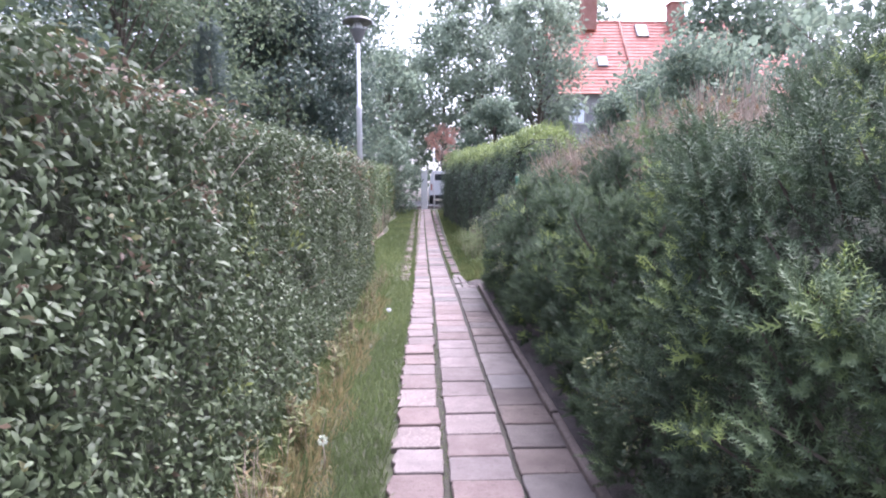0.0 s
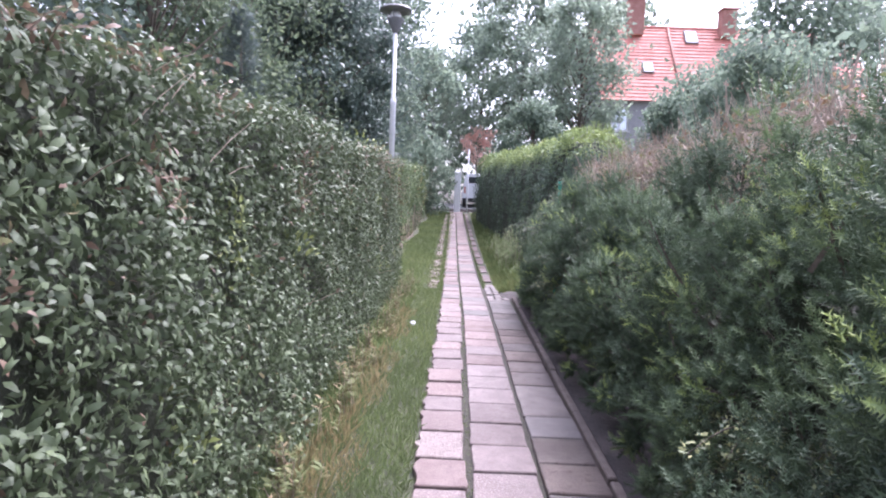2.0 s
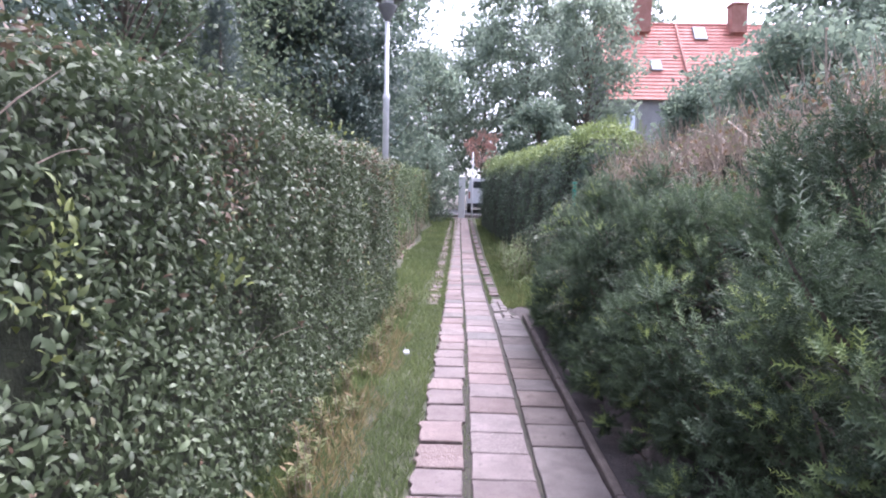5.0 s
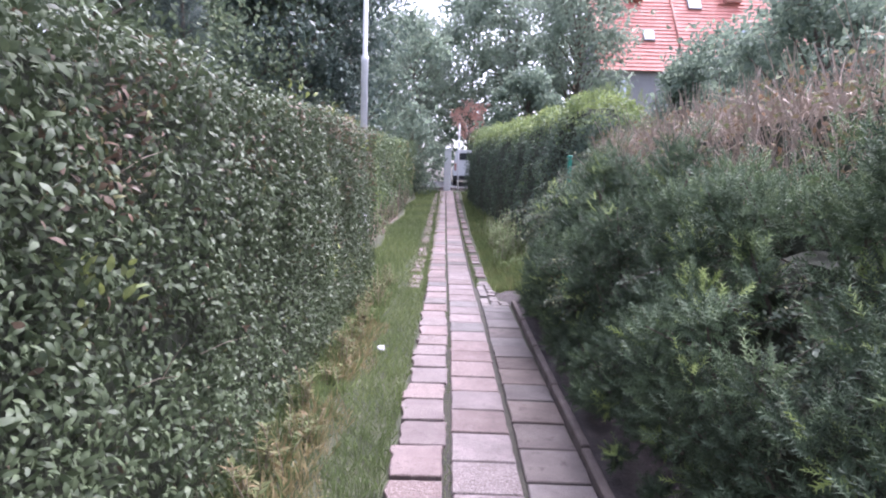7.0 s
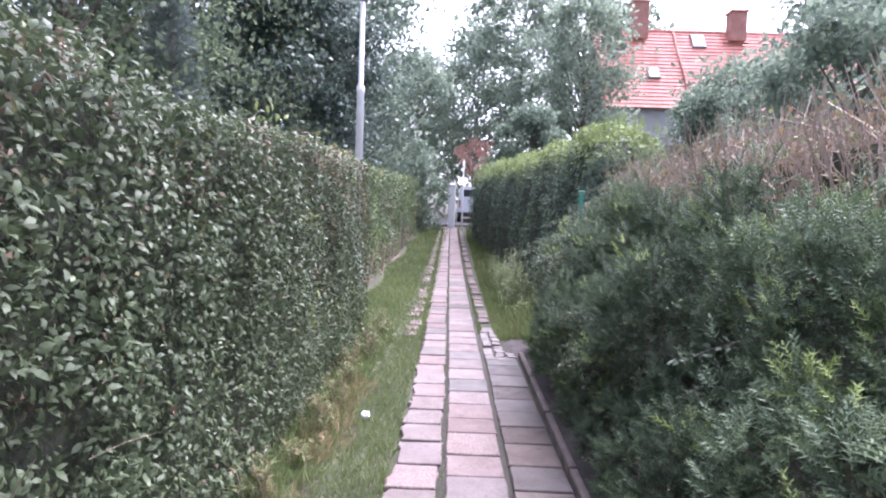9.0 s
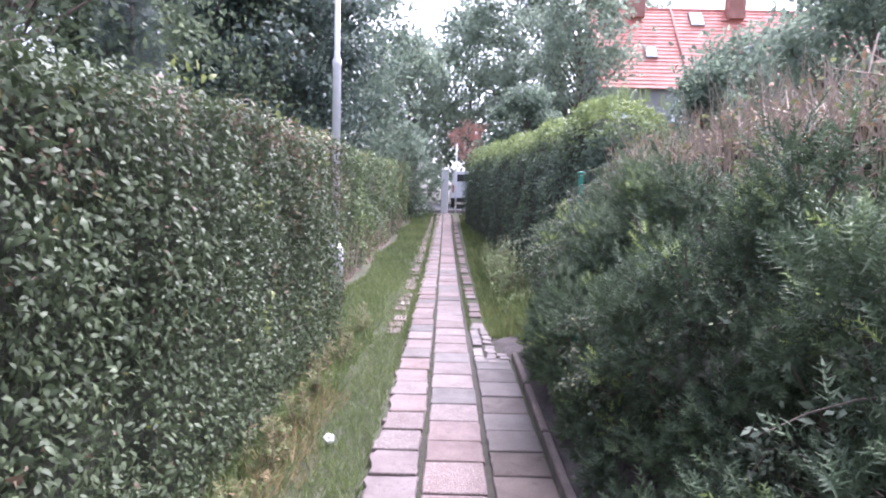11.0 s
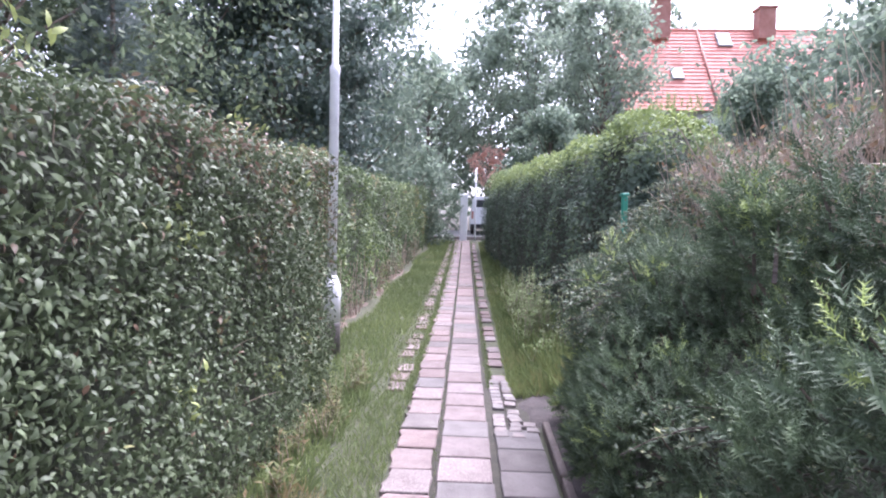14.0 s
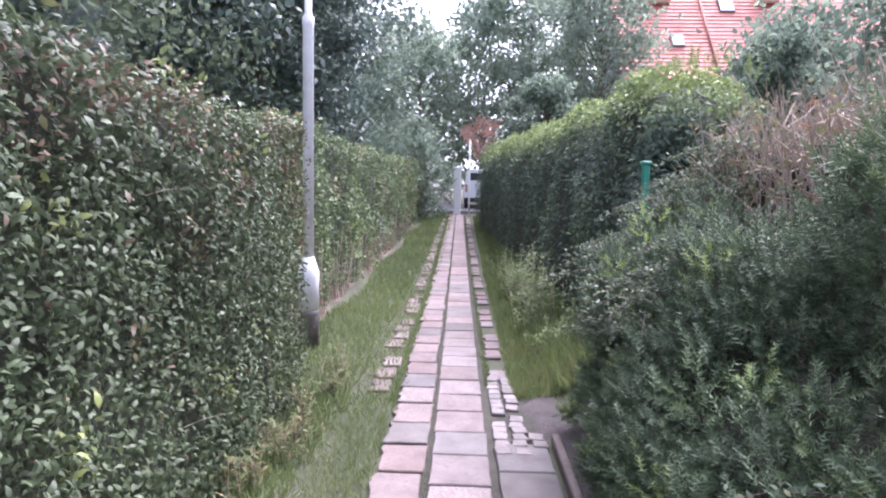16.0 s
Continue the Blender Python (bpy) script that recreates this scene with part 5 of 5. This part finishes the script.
def build_pavement():
    top = tagged(new("pavement"), "path of square concrete slabs with grass in the joints", "pavement", kind="structure")
    whole = [slab_mesh("slab", 0.348, 0.338, 0.05, s, (M_SLAB, M_SLAB, M_PEBBLED, M_SLAB, M_SLAB, M_SLAB, M_PEBBLED, M_SLAB_GREY)[s], 0.008, 5) for s in range(8)]
    worn = [slab_mesh("slab", 0.3, 0.33, 0.05, 20 + s, (M_SLAB, M_PEBBLED, M_SLAB, M_SLAB, M_PEBBLED, M_SLAB, M_SLAB, M_PEBBLED, M_SLAB_GREY)[s], 0.036, 6) for s in range(9)]
    right = [slab_mesh("slab", 0.333, 0.34, 0.05, 30 + s, (M_SLAB_WORN, M_SLAB_GREY, M_SLAB_WORN)[s % 3], 0.008, 5) for s in range(6)]
    edge = [slab_mesh("slab", 0.2, 0.3, 0.05, 50 + s, M_SLAB, 0.06, 4) for s in range(4)]
    r = random.Random(4)

    def lay(me, x, y, turn=0.012, sink=0.0, along=1.0):
        ob = new("slab", me)
        ob.parent = top
        slope = (float(ground_z(y + 0.2)) - float(ground_z(y - 0.2))) / 0.4
        ob.location = (x + r.uniform(-0.004, 0.004), y, float(ground_z(y)) + r.uniform(-0.005, 0.004) - sink)
        ob.rotation_euler = (math.atan(slope) + r.uniform(-0.008, 0.008), r.uniform(-0.008, 0.008), r.uniform(-turn, turn))
        ob.scale = (1, along, 1)

    def column(joints, before, after, last, choices, x, depth, gap=0.014):
        """Lay one row of slabs between its joints, going on evenly before and after them."""
        ys = [joints[0] - before * i for i in range(14, 0, -1)] + list(joints)
        while ys[-1] + after < last:
            ys.append(ys[-1] + after)
        for ya, yb in zip(ys, ys[1:]):
            mid = (ya + yb) / 2
            lay(r.choice(choices), x(mid), mid, along=(yb - ya - gap) / depth)

    def bend(y):
        return -0.035 * min(max((y - 10.5) / 3.5, 0), 1) - 0.008 * max(y - 14, 0)

    column(MIDDLE_JOINTS, 0.33, 0.372, 36.0, whole, lambda y: 0.19 + bend(y), 0.338, 0.012)
    column(LEFT_JOINTS, 0.335, 0.37, 36.0, worn, lambda y: -0.162 + bend(y) + r.uniform(-0.012, 0.012), 0.33, 0.016)
    column(RIGHT_JOINTS, 0.34, 0.36, 11.66, right, lambda y: 0.556 + 0.003 * (y - 7), 0.34, 0.014)
    P = 0.3555
    y = 12.75
    k = 0
    while y < 34:
        if k % 5 != 3:
            lay(r.choice(edge), -0.475 + bend(y) + r.uniform(-0.04, 0.02), y, 0.06, 0.006)
        if k % 4 != 2 and y > 13.1:
            lay(r.choice(edge), 0.515 + bend(y) + r.uniform(-0.02, 0.03), y, 0.06, 0.008)
        y += P
        k += 1
    setts = [slab_mesh("sett", 0.108, 0.106, 0.06, 70 + s, M_SETT, 0.012) for s in range(5)]
    for i in range(14):
        for j in range(5):
            x, yy = 0.455 + j * 0.115 + r.uniform(-0.01, 0.01), 11.5 + i * 0.113 + r.uniform(-0.012, 0.012)
            if x > 0.74 and yy < 11.75:
                continue
            if x > 0.62 and yy > 11.8 and not (yy > 12.9):
                continue
            if (x > 0.62 and yy > 12.9 and r.random() < 0.5) or r.random() < 0.08:
                continue
            ob = new("sett", r.choice(setts))
            ob.parent = top
            ob.location = (x, yy, float(ground_z(yy)) + r.uniform(-0.006, 0.006))
            ob.rotation_euler = (r.uniform(-0.05, 0.05), r.uniform(-0.05, 0.05), r.uniform(-0.15, 0.15))


build_pavement()
